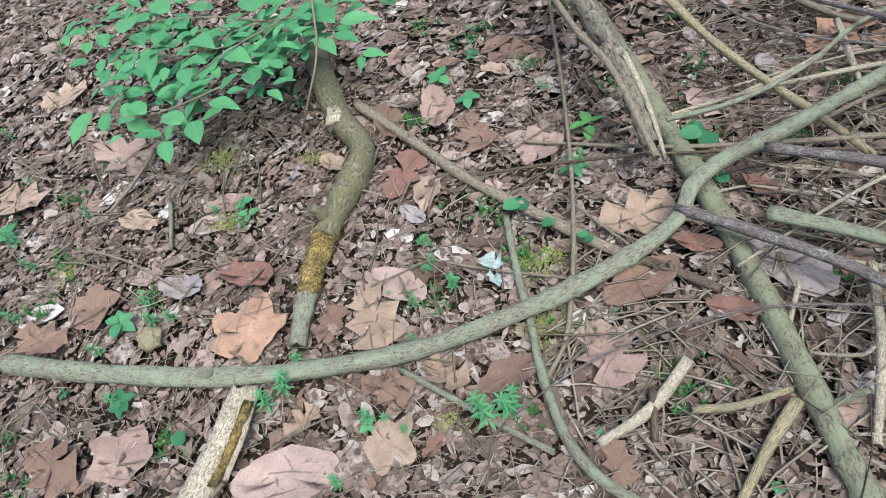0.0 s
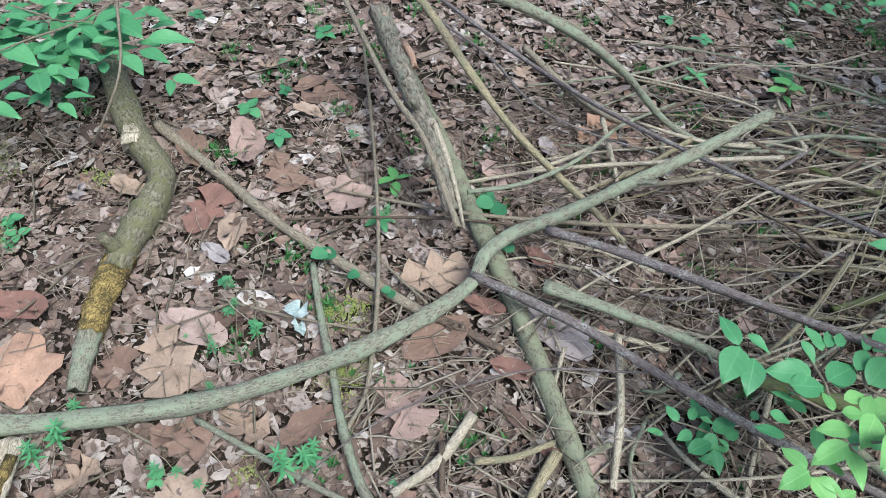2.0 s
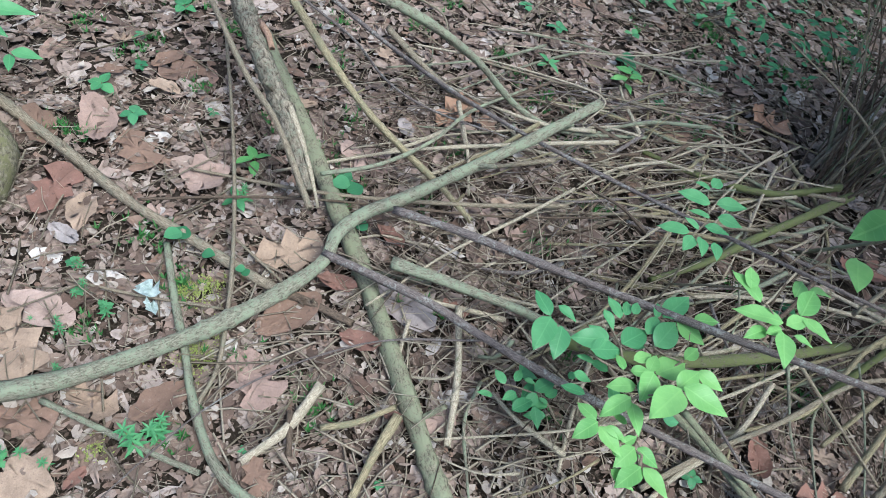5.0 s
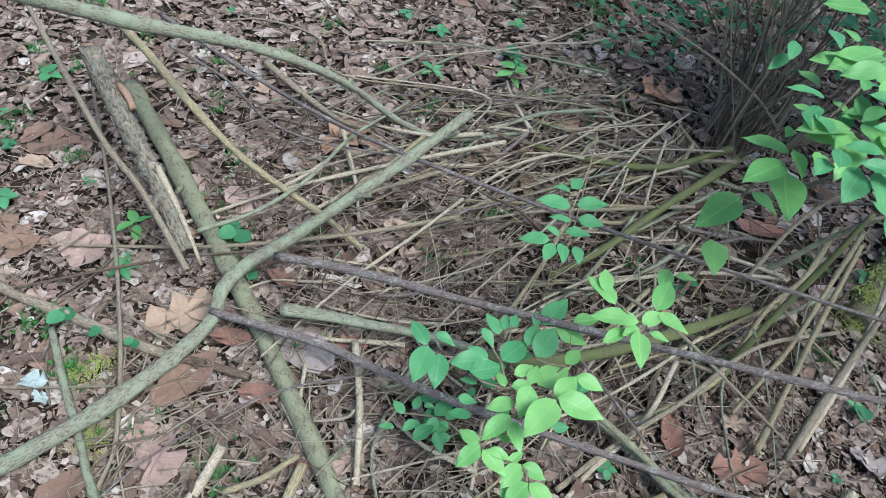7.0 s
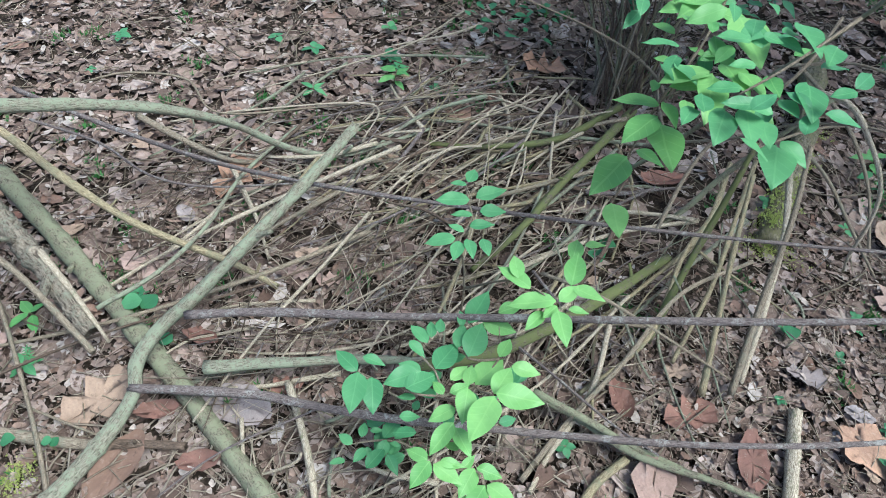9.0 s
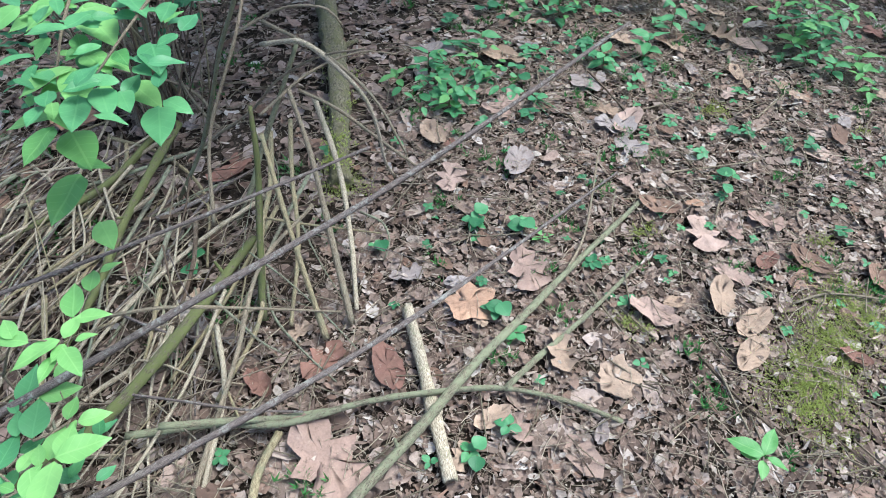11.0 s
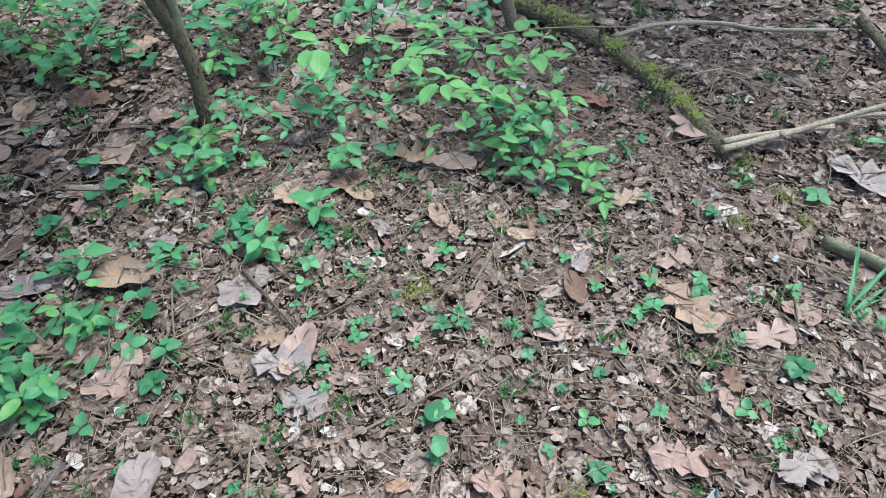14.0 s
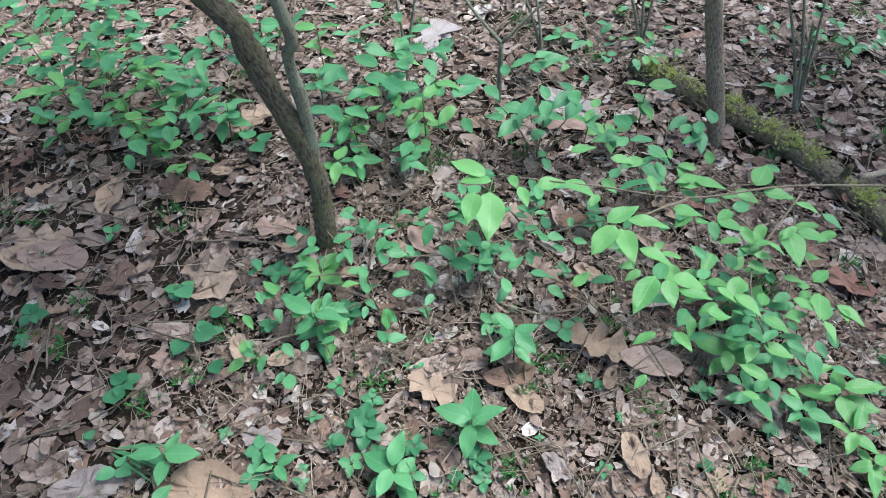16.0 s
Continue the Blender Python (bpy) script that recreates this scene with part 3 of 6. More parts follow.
def green_leaf(plant, tone, x, y, z, heading, length):
    o = plant.matrix_basis.translation
    broad = plant.name.startswith("honeysuckle_")
    ob = set_leaf(plant, BLADES[4 if broad and tone == 3 else tone][plant_rng.randint(3)], x - o.x, y - o.y, z, heading, length * (1.05 if broad else 0.9), plant_rng.uniform(-4, 10), plant_rng.uniform(-10, 10))
    if broad:
        ob.matrix_basis = ob.matrix_basis @ Matrix.Diagonal((1.1, 1, 1, 1))


def fill_leaves(plant, tones, n, middle, spread, size, seed):
    """More leaves of the same plant, thinly clumped round its middle."""
    r = np.random.RandomState(seed + int(abs(plant.matrix_basis.translation.x) * 777))
    o = plant.matrix_basis.translation
    for k in range(n):
        v = r.normal(0, 0.55, 3)
        v = v / max(1.0, np.linalg.norm(v))
        x, y, z = (middle[i] + spread[i] * v[i] for i in range(3))
        set_leaf(plant, BLADES[tones[r.randint(len(tones))]][r.randint(3)], x - o.x, y - o.y, max(z, 0.03), r.uniform(0, 360), size * r.uniform(0.7, 1.25), r.uniform(-15, 15), r.uniform(-20, 20))


def cleavers(x, y, height):
    base = new("cleavers", None)
    base.matrix_basis = pose(x, y, ground_z(x, y))
    a = plant_rng.uniform(-0.25, 0.25, 2) * height
    stem_part(base, [(0, 0, -0.01), (a[0] * 0.6, a[1] * 0.6, height * 0.5), (a[0], a[1], height)], 0.0014, 0.001)
    for w in range(4):
        f = 0.35 + 0.22 * w
        for j in range(6):
            set_leaf(base, NARROW, a[0] * f, a[1] * f, height * f, 60 * j + 25 * w + plant_rng.uniform(-8, 8), height * (0.34 - 0.04 * w), plant_rng.uniform(0, 30))
    tagged(base, "small whorled green herb with narrow leaves", "plant", group="whorled herbs")


NARROW = blade(GREENS[2], 0.26, 5, 0.2, 0.15)


def grass(x, y, length, heading):
    base = new("grass_tuft", None)
    base.matrix_basis = pose(x, y, ground_z(x, y))
    for j in range(5):
        set_leaf(base, GRASS, 0.004 * j, 0, 0.02, heading + plant_rng.uniform(-25, 25), length * plant_rng.uniform(0.6, 1.1), plant_rng.uniform(5, 30))
    tagged(base, "tuft of thin green grass blades", "grass", group="grass tufts")


GRASS = blade(GREENS[1], 0.05, 8, 0.2, 0.3)


# fallen branches and sticks
last = stick("fallen_branch", GREY_BARK, .025, .014, [(-1.444, .741, .046), (-1.134, .695, .037), (-.791, .663, .033), (-.432, .684, .044), (-.184, .747, .06), (0, .814, .079), (.126, .889, .08), (.197, .937, .105), (.23, .994, .13), (.306, 1.043, .15), (.4, 1.055, .19), (.546, 1.089, .25), (.758, 1.158, .31), (.976, 1.245, .365)],
    "long forked grey-green fallen branch lying across the litter", "branch")
stick("side_branch", PURPLE_BARK, .012, .0035, [(.195, .943, .115), (.281, .875, .131), (.379, .801, .14), (.451, .742, .144), (.519, .668, .154), (.664, .523, .176), (.842, .366, .203), (.972, .253, .228), (1.073, .164, .25), (1.216, .053, .27), (1.406, -.074, .287), (1.677, -.23, .304), (2.073, -.445, .325)], parent=last)
stick("side_branch", PURPLE_BARK, .011, .004, [(.374, 1.01, .2), (.5, .911, .24), (.61, .81, .28), (.723, .698, .325), (.877, .56, .378), (1, .446, .425), (1.052, .378, .468), (1.144, .279, .52), (1.285, .146, .578), (1.451, .01, .632), (1.721, -.161, .692), (2.119, -.378, .757)], parent=last)
last = stick("fallen_pole", PURPLE_BARK, .008, .004, [(.224, 2.237, .1), (.437, 1.845, .133), (.611, 1.542, .173), (.761, 1.309, .22), (.908, 1.098, .273), (1.066, .883, .333), (1.24, .656, .398), (1.404, .452, .458), (1.525, .298, .508), (1.67, .141, .55)],
    "thin weathered grey stick sticking out of the brush", "branch")
last = stick("fallen_log", OLIVE_BARK, .030, .023, [(.086, 1.905, .049), (.156, 1.624, .04), (.209, 1.363, .04), (.253, 1.133, .051), (.293, .912, .06), (.331, .68, .059), (.36, .506, .052), (.373, .411, .048), (.391, .321, .045)],
    "slender olive-green fallen log with speckled lichen bark", "log")
last = stick("dead_log", RAGGED_BARK, .032, .022, [(.01, 1.821, .262), (.068, 1.555, .235), (.116, 1.365, .21), (.144, 1.241, .18), (.163, 1.134, .14)],
    "grey dead log with split ragged peeling bark", "log")
stick("torn_end", TORN_WOOD, .026, .017, [(.006, 1.838, .264), (.013, 1.805, .268), (.024, 1.762, .268)], parent=last)
stick("torn_patch", TORN_WOOD, .012, .008, [(.072, 1.672, .262), (.09, 1.62, .262), (.098, 1.575, .25)], parent=last)
stick("bark_strip", PALE_ROT, .01, .004, [(.132, 1.36, .228), (.158, 1.25, .205), (.178, 1.15, .165), (.19, 1.09, .12)], parent=last)
last = stick("crooked_log", LOG_BARK, .04, .036, [(-.84, 1.946, .08), (-.763, 1.715, .074), (-.681, 1.509, .057), (-.594, 1.372, .05), (-.596, 1.26, .051), (-.628, 1.135, .052), (-.645, 1.045, .05)],
    "crooked mossy half-rotten log on the forest floor", "log")
stick("rotten_core", YELLOW_ROT, .033, .027, [(-.644, 1.056, .048), (-.66, .968, .048), (-.667, .869, .045)], parent=last)
stick("broken_end", GREY_BARK, .027, .02, [(-.669, .881, .04), (-.674, .812, .036), (-.675, .74, .028)], parent=last)
stick("knot", PALE_ROT, .026, .018, [(-.674, 1.449, .071), (-.679, 1.482, .08), (-.678, 1.487, .095)], parent=last)
last = stick("straight_stick", TAN_BARK, .015, .013, [(-.635, 1.572, .038), (-.446, 1.373, .036), (-.282, 1.196, .033), (-.139, 1.076, .031), (-.013, .96, .04), (.078, .88, .05)],
    "smooth tan broken stick lying on dead leaves", "branch")
last = stick("broken_stick", DARK_BARK, .013, .009, [(.084, .879, .051), (.153, .835, .057), (.245, .768, .061)],
    "dark broken stick on the leaf litter", "branch")
last = stick("rotten_wood", PALE_ROT, .034, .038, [(-.789, .624, .021), (-.8, .54, .018), (-.821, .455, .017), (-.838, .375, .018)],
    "pale splintered piece of rotten wood on the ground", "wood")
stick("splinter", PALE_ROT, .016, .006, [(-.756, .63, .031), (-.754, .533, .042), (-.768, .429, .036)], parent=last)
stick("splinter", PALE_ROT, .005, .014, [(-.808, .647, .032), (-.816, .538, .038), (-.833, .41, .032)], parent=last)
stick("splinter", YELLOW_ROT, .012, .008, [(-.751, .588, .049), (-.765, .493, .051), (-.79, .415, .046)], parent=last)
last = stick("thin_stick", TAN_BARK, .005, .006, [(-.03, 1.935, .066), (-.019, 1.55, .055), (-.019, 1.216, .062), (-.029, .978, .058), (-.045, .825, .051), (-.069, .691, .042), (-.111, .609, .038)],
    "long thin bent twig leaning over the litter", "branch")
last = stick("curved_stick", TAN_BARK, .008, .008, [(-.151, 2.087, .29), (-.051, 1.683, .29), (.024, 1.404, .29), (.091, 1.231, .285), (.158, 1.024, .2)],
    "pale bent stick resting on the brush", "branch")
last = stick("grey_stick", GREY_BARK, .009, .011, [(-.188, 1.053, .03), (-.166, .885, .031), (-.141, .743, .037), (-.123, .618, .042), (-.086, .485, .045), (-.033, .404, .045), (.029, .358, .044)],
    "grey-green stick lying under the long branch", "branch")
last = stick("yellow_stick", YELLOW_BARK, .013, .009, [(.077, 1.926, .34), (.17, 1.752, .29), (.26, 1.548, .242), (.352, 1.384, .195), (.453, 1.276, .143), (.549, 1.178, .101), (.618, 1.062, .084)],
    "yellowish barkless stick in the brush", "branch")
last = stick("curved_twig", GREY_BARK, .006, .005, [(.199, 1.146, .19), (.36, 1.188, .18), (.529, 1.286, .17), (.698, 1.443, .15), (.951, 1.615, .1)],
    "thin curved grey twig over the brush", "branch")
last = stick("long_branch", GREY_BARK, .021, .005, [(-.133, 1.559, .66), (.003, 1.574, .59), (.174, 1.568, .52), (.372, 1.564, .45), (.552, 1.57, .36), (.725, 1.57, .24), (.891, 1.525, .1), (1.029, 1.448, .07), (1.209, 1.424, .069), (1.357, 1.412, .073)],
    "long grey branch arching over the brush pile", "branch")
last = stick("tan_stick", TAN_BARK, .013, .008, [(.535, 1.979, .047), (.627, 1.771, .049), (.706, 1.621, .059), (.788, 1.565, .053)],
    "tan barkless stick in the brush", "branch")
last = stick("broken_branch", GREY_BARK, .014, .01, [(.358, .892, .13), (.468, .837, .13), (.581, .779, .128), (.655, .746, .12), (.712, .721, .105), (.854, .645, .08)],
    "grey-green broken branch stub in the brush", "branch")
last = stick("dead_stick", PALE_ROT, .01, .008, [(.512, .768, .1), (.475, .599, .087), (.42, .436, .06)],
    "pale weathered stick in the brush", "branch")
last = stick("upright_twig", PALE_ROT, .006, .005, [(.381, .747, .093), (.341, .657, .058)],
    "short pale dead stick", "branch")
last = stick("arching_branch", MOSSY_BARK, .018, .014, [(.783, .665, .074), (.984, .582, .09), (1.14, .556, .1), (1.38, .548, .1), (1.652, .563, .08)],
    "mossy arching root stem in the shrub base", "root")
last = stick("arching_branch", MOSSY_BARK, .016, .01, [(2.062, 1.124, .08), (1.762, 1.013, .12), (1.52, .935, .12), (1.32, .873, .09), (1.131, .843, .057)],
    "olive mossy shrub stem bending into the brush", "root")
last = stick("arching_branch", MOSSY_BARK, .014, .008, [(2.009, 1.151, .1), (1.693, 1.128, .1), (1.462, 1.251, .07), (1.311, 1.37, .061)],
    "olive mossy shrub stem bending into the brush", "root")
last = stick("mossy_log", LOG_BARK, .036, .05, [(2.04, .455, .02), (2.2, .54, .04), (2.4, .635, .06), (2.62, .75, .065), (2.9, .92, .06), (3.15, 1.075, .06)],
    "mossy broken log lying on dark soil behind the shrub", "log")
last = stick("arched_twig", TAN_BARK, .006, .003, [(1.93, 1.0, .06), (1.95, .85, .19), (1.95, .69, .33), (1.95, .565, .475), (1.95, .42, .58), (1.96, .28, .63)],
    "grey arched twig rising out of the shrub", "branch")
last = stick("arched_twig", TAN_BARK, .005, .003, [(1.9, .66, .62), (1.95, .539, .692), (1.95, .453, .724), (1.95, .374, .729), (1.95, .335, .691)],
    "thin twig curling over at its tip", "branch")
last = stick("arched_twig", PALE_ROT, .008, .004, [(1.95, .60, .58), (1.95, .47, .615), (1.95, .375, .565), (1.95, .29, .483), (1.95, .255, .385), (1.96, .24, .25), (2.0, .23, .16)],
    "pale dead branch arching down to the ground", "branch")
last = stick("dead_branch", OLIVE_BARK, .007, .005, [(1.78, .95, 0), (1.83, .83, .22), (1.82, .72, .44), (1.8, .63, .63), (1.8, .54, .80), (1.8, .45, 1.0)],
    "olive upright shrub stem", "branch")
last = stick("dead_branch", OLIVE_BARK, .01, .007, [(1.74, .70, 0), (1.82, .66, .12), (1.9, .64, .24), (1.98, .58, .42), (2.02, .53, .56)],
    "olive leaning dead shrub stem", "branch")
last = stick("dead_branch", PALE_ROT, .01, .007, [(2.174, .594, .25), (1.966, .413, .16), (1.754, .276, .08), (1.553, .168, .027)],
    "pale barkless dead shrub stem", "branch")
last = stick("dead_branch", PALE_ROT, .008, .006, [(1.319, .471, .1), (1.173, .366, .056), (.971, .296, .023), (.875, .251, .029)],
    "pale dead shrub stem lying on the litter", "branch")
last = stick("dead_branch", OLIVE_BARK, .009, .008, [(1.009, .422, .12), (1.09, .303, .08), (1.156, .194, .052), (1.229, .085, .037)],
    "olive dead shrub stem", "branch")
last = stick("dead_branch", YELLOW_BARK, .009, .006, [(2.013, .684, .2), (1.808, .572, .18), (1.662, .528, .12), (1.41, .397, .065), (1.152, .382, .026)],
    "yellowish dead shrub stem", "branch")
last = stick("dead_branch", YELLOW_BARK, .008, .006, [(2.073, .64, .22), (1.864, .526, .18), (1.674, .414, .1), (1.425, .311, .045)],
    "yellowish dead shrub stem", "branch")
last = stick("bare_stick", TAN_BARK, .011, .006, [(1.504, .161, .026), (1.628, .263, .2), (1.74, .358, .4), (1.819, .447, .55)],
    "upright pale dead stem of the shrub", "branch")
last = stick("bare_stick", MOSSY_BARK, .012, .007, [(1.422, .4, .036), (1.579, .469, .2), (1.705, .519, .35), (1.771, .55, .5)],
    "mossy dead stem of the shrub", "branch")
last = stick("bare_stick", YELLOW_BARK, .009, .006, [(1.426, .201, .035), (1.599, .379, .28), (1.726, .498, .45)],
    "yellowish dead stem of the shrub", "branch")
last = stick("bare_stick", TAN_BARK, .006, .004, [(1.535, .579, .25), (1.673, .626, .45), (1.795, .559, .7), (1.919, .583, .8)],
    "thin tan shoot rising through the shrub", "branch")
last = stick("bare_stick", TAN_BARK, .008, .005, [(.879, .286, .019), (1.08, .338, .047), (1.257, .363, .12), (1.483, .411, .2), (1.727, .377, .22)],
    "pale dead stem leaning out of the shrub", "branch")
last = stick("bare_stick", TAN_BARK, .007, .004, [(2.187, .754, .5), (2.153, .519, .45), (2.146, .355, .33), (2.075, .219, .2)],
    "pale arched twig of the shrub", "branch")
last = stick("bare_stick", TAN_BARK, .005, .003, [(1.858, .591, .4), (2.086, .544, .42), (2.279, .468, .4), (2.377, .372, .36)],
    "thin arched twig of the shrub", "branch")
last = stick("bare_stick", TAN_BARK, .006, .004, [(2.014, .546, .4), (2.017, .421, .36), (2.042, .297, .26), (2.062, .165, .16)],
    "pale dead twig of the shrub", "branch")
last = stick("bare_stick", TAN_BARK, .005, .003, [(1.143, .61, .3), (1.218, .489, .3), (1.344, .364, .2), (1.505, .189, .066)],
    "thin bent shrub twig", "branch")
last = stick("bare_stick", PURPLE_BARK, .004, .003, [(1.059, .575, .1), (1.094, .417, .1), (1.136, .268, .08), (1.187, .143, .064)],
    "thin dark twig in the shrub", "branch")
last = stick("yellow_stick", YELLOW_BARK, .011, .01, [(1.125, .183, .033), (1.019, .178, .034), (.912, .143, .027)],
    "broken yellow stick on the litter", "branch")
last = stick("cut_pole", PALE_ROT, .018, .017, [(1.603, .027, .035), (1.445, -.08, .031), (1.301, -.171, .033), (1.162, -.261, .036)],
    "pale barkless log stub lying on the soil", "log")
last = stick("forked_stick", OLIVE_BARK, .011, .006, [(.981, .52, .055), (1.085, .342, .047), (1.148, .172, .053), (1.273, .003, .059), (1.378, -.181, .056), (1.443, -.32, .045), (1.464, -.483, .042), (1.457, -.624, .039)],
    "olive forked stick lying across the litter", "branch")
stick("side_twig", OLIVE_BARK, .009, .005, [(1.442, -.317, .045), (1.575, -.376, .041), (1.705, -.441, .034), (1.856, -.509, .026), (2.018, -.574, .017)], parent=last)
last = stick("mossy_stick", OLIVE_BARK, .014, .008, [(1.016, -.074, .08), (1.227, -.144, .07), (1.461, -.214, .06), (1.707, -.305, .042), (1.908, -.376, .027), (2.091, -.447, .021), (2.358, -.558, .022)],
    "grey-green stick with side twigs on the litter", "branch")
stick("side_twig", TAN_BARK, .005, .003, [(1.904, -.377, .027), (2.117, -.396, .034), (2.51, -.358, .06)], parent=last)
last = stick("small_stick", TAN_BARK, .004, .003, [(2.165, -.779, .007), (2.359, -.799, .01), (2.502, -.81, .013)],
    "thin stick on the litter", "branch")
last = stick("small_stick", TAN_BARK, .004, .003, [(2.036, -1.044, .025), (2.11, -1.15, .03), (2.151, -1.35, .031)],
    "thin pale stick lying on moss", "branch")
last = stick("small_stick", TAN_BARK, .004, .003, [(2.51, -.604, .019), (2.593, -.742, .017), (2.702, -.923, .02)],
    "thin curved twig on the litter", "branch")
last = stick("small_stick", DARK_BARK, .005, .004, [(1.743, -.792, .031), (1.637, -.907, .031), (1.56, -1.023, .03)],
    "thin dark twig on the litter", "branch")
last = stick("small_stick", TAN_BARK, .004, .003, [(1.778, -1.782, .035), (1.84, -1.938, .048), (1.863, -2.168, .049)],
    "thin pale twig on the litter", "branch")
last = stick("mossy_log", BROWN_BARK, .046, .03, [(4.803, -.854, .025), (4.699, -1, .026), (4.574, -1.161, .025), (4.424, -1.317, .026), (4.248, -1.458, .029), (4.04, -1.584, .028), (3.839, -1.68, .021), (3.669, -1.756, .013), (3.517, -1.823, .005)],
    "long decaying log with patches of green moss", "log")
last = stick("bare_branch", PALE_ROT, .012, .006, [(3.523, -1.764, .056), (3.583, -1.979, .067), (3.658, -2.222, .08), (3.698, -2.41, .1), (3.692, -2.638, .1)],
    "pale barkless forked branch lying by the mossy log", "branch")
stick("side_branch", PALE_ROT, .01, .007, [(3.579, -1.967, .066), (3.671, -2.297, .071), (3.641, -2.592, .061), (3.573, -2.835, .066)], parent=last)
last = stick("lying_branch", PALE_ROT, .01, .008, [(4.26, -1.511, .053), (4.319, -1.705, .065), (4.325, -1.956, .059), (4.286, -2.133, .047), (4.259, -2.422, .049)],
    "pale branch lying behind the mossy log", "branch")
last = stick("leaning_branch", BROWN_BARK, .022, .014, [(4.31, -2.53, .067), (3.898, -2.551, .056), (3.335, -2.499, .057), (3.018, -2.565, .039)],
    "grey-brown branch lying on the slope", "log")
last = stick("lying_log", OLIVE_BARK, .02, .014, [(3.124, -1.975, .026), (2.996, -2.11, .034), (2.783, -2.174, .033), (2.626, -2.221, .033), (2.482, -2.28, .035), (2.294, -2.375, .037)],
    "bent barkless log on the litter", "log")
last = stick("lying_stick", TAN_BARK, .016, .013, [(2.44, -2.121, .034), (2.264, -2.115, .042), (2.133, -2.165, .045), (2.014, -2.27, .04)],
    "thick tan stick on the litter", "branch")
last = stick("small_stick", PALE_ROT, .005, .003, [(2.376, -2.233, .067), (2.211, -2.137, .063), (2.099, -2.088, .047)],
    "thin bare twig on the litter", "branch")
last = stick("small_stick", TAN_BARK, .004, .003, [(3.906, -1.645, .042), (3.766, -1.759, .041), (3.698, -1.866, .032)],
    "thin twig on the litter", "branch")
last = stick("small_stick", TAN_BARK, .004, .003, [(3.677, -.404, .019), (3.629, -.541, .021), (3.697, -.757, .02)],
    "thin twig on the litter", "branch")
last = stick("small_stick", TAN_BARK, .004, .003, [(2.957, -.9, .03), (3.092, -.966, .031), (3.246, -1.04, .025)],
    "thin twig on the litter", "branch")
last = stick("small_stick", DARK_BARK, .005, .004, [(3.056, -.199, .035), (2.94, -.304, .035), (2.785, -.449, .021)],
    "dark thin stick on a pale leaf", "branch")
last = stick("small_stick", PALE_ROT, .004, .003, [(3.973, -1.752, .048), (3.986, -1.883, .061), (3.949, -1.991, .043)],
    "pale thin stick on the litter", "branch")
last = stick("lying_branch", PALE_ROT, .012, .009, [(3.559, -1.776, .057), (3.593, -1.909, .057), (3.625, -2.167, .06)],
    "pale stick jutting from the mossy log", "branch")
last = stick("small_stick", TAN_BARK, .006, .005, [(-1.285, 1.481, .056), (-1.325, 1.352, .043), (-1.373, 1.255, .031)],
    "short stick on the litter", "branch")
last = stick("small_stick", GREY_BARK, .007, .006, [(-1.164, 1.249, .039), (-1.111, 1.079, .031)],
    "short grey stick stub", "branch")
last = stick("small_stick", TAN_BARK, .004, .003, [(-1.397, 1.113, .032), (-1.227, 1.046, .029), (-1.017, .921, .026)],
    "thin tan twig on the litter", "branch")
last = stick("small_stick", GREY_BARK, .007, .006, [(-.421, .654, .03), (-.306, .578, .036), (-.192, .502, .043), (-.109, .453, .045)],
    "grey stick on the litter", "branch")
last = stick("small_stick", PALE_ROT, .012, .01, [(.152, .611, .06), (.071, .521, .056), (-.026, .465, .045)],
    "flaky pale stick in the brush", "branch")
last = stick("small_stick", DARK_BARK, .008, .006, [(.081, .554, .067), (.073, .466, .045)],
    "short dark stick in the brush", "branch")
last = stick("small_stick", YELLOW_BARK, .009, .006, [(.142, .507, .076), (.222, .509, .078), (.311, .533, .081)],
    "yellowish stick in the brush", "branch")
last = stick("small_stick", YELLOW_BARK, .012, .009, [(.317, .515, .07), (.255, .442, .056), (.191, .353, .043)],
    "yellowish stick in the brush", "branch")
last = stick("small_stick", GREY_BARK, .012, .01, [(.364, .901, .13), (.441, .858, .13), (.535, .809, .13)],
    "grey stick in the brush", "branch")
last = stick("small_stick", TAN_BARK, .004, .003, [(-.403, .958, .031), (-.251, .906, .029), (-.054, .845, .04)],
    "curved tan twig in the litter", "branch")
last = stick("small_stick", TAN_BARK, .004, .003, [(-.042, 1.081, .045), (.028, .983, .053), (.087, .902, .061)],
    "thin straight pale stem", "branch")
last = stick("small_stick", DARK_BARK, .004, .003, [(-.255, 1.169, .072), (-.057, 1.166, .08), (.153, 1.157, .08), (.398, 1.109, .095), (.698, 1.075, .082), (1.047, 1.064, .074)],
    "thin dark twig across the litter", "branch")
last = stick("hanging_vine", TAN_BARK, .004, .003, [(-.684, 1.691, .35), (-.651, 1.484, .3), (-.701, 1.405, .2), (-.76, 1.415, .1)],
    "thin hanging vine stem beside the green shrub", "branch")
last = stick("arching_cane", TAN_BARK, .006, .004, [(.899, 2.615, .1), (1.279, 2.467, .2), (1.623, 2.355, .25), (1.938, 2.253, .26), (2.247, 2.174, .22), (2.458, 2.023, .14), (2.483, 1.748, .052)],
    "long pale arching cane rooted at the shrub", "branch")
last = stick("arching_cane", TAN_BARK, .004, .003, [(.44, 2.212, .074), (.574, 2.152, .1), (.731, 2.023, .1), (.763, 1.83, .08), (1.057, 1.697, .08), (1.329, 1.598, .08), (1.622, 1.477, .08), (1.915, 1.328, .062)],
    "thin pale cane lying over the brush", "branch")
last = stick("arching_cane", PALE_ROT, .004, .003, [(.615, 1.889, .056), (.874, 1.785, .08), (1.231, 1.592, .1), (1.104, 1.441, .1)],
    "thin pale cane lying over the brush", "branch")
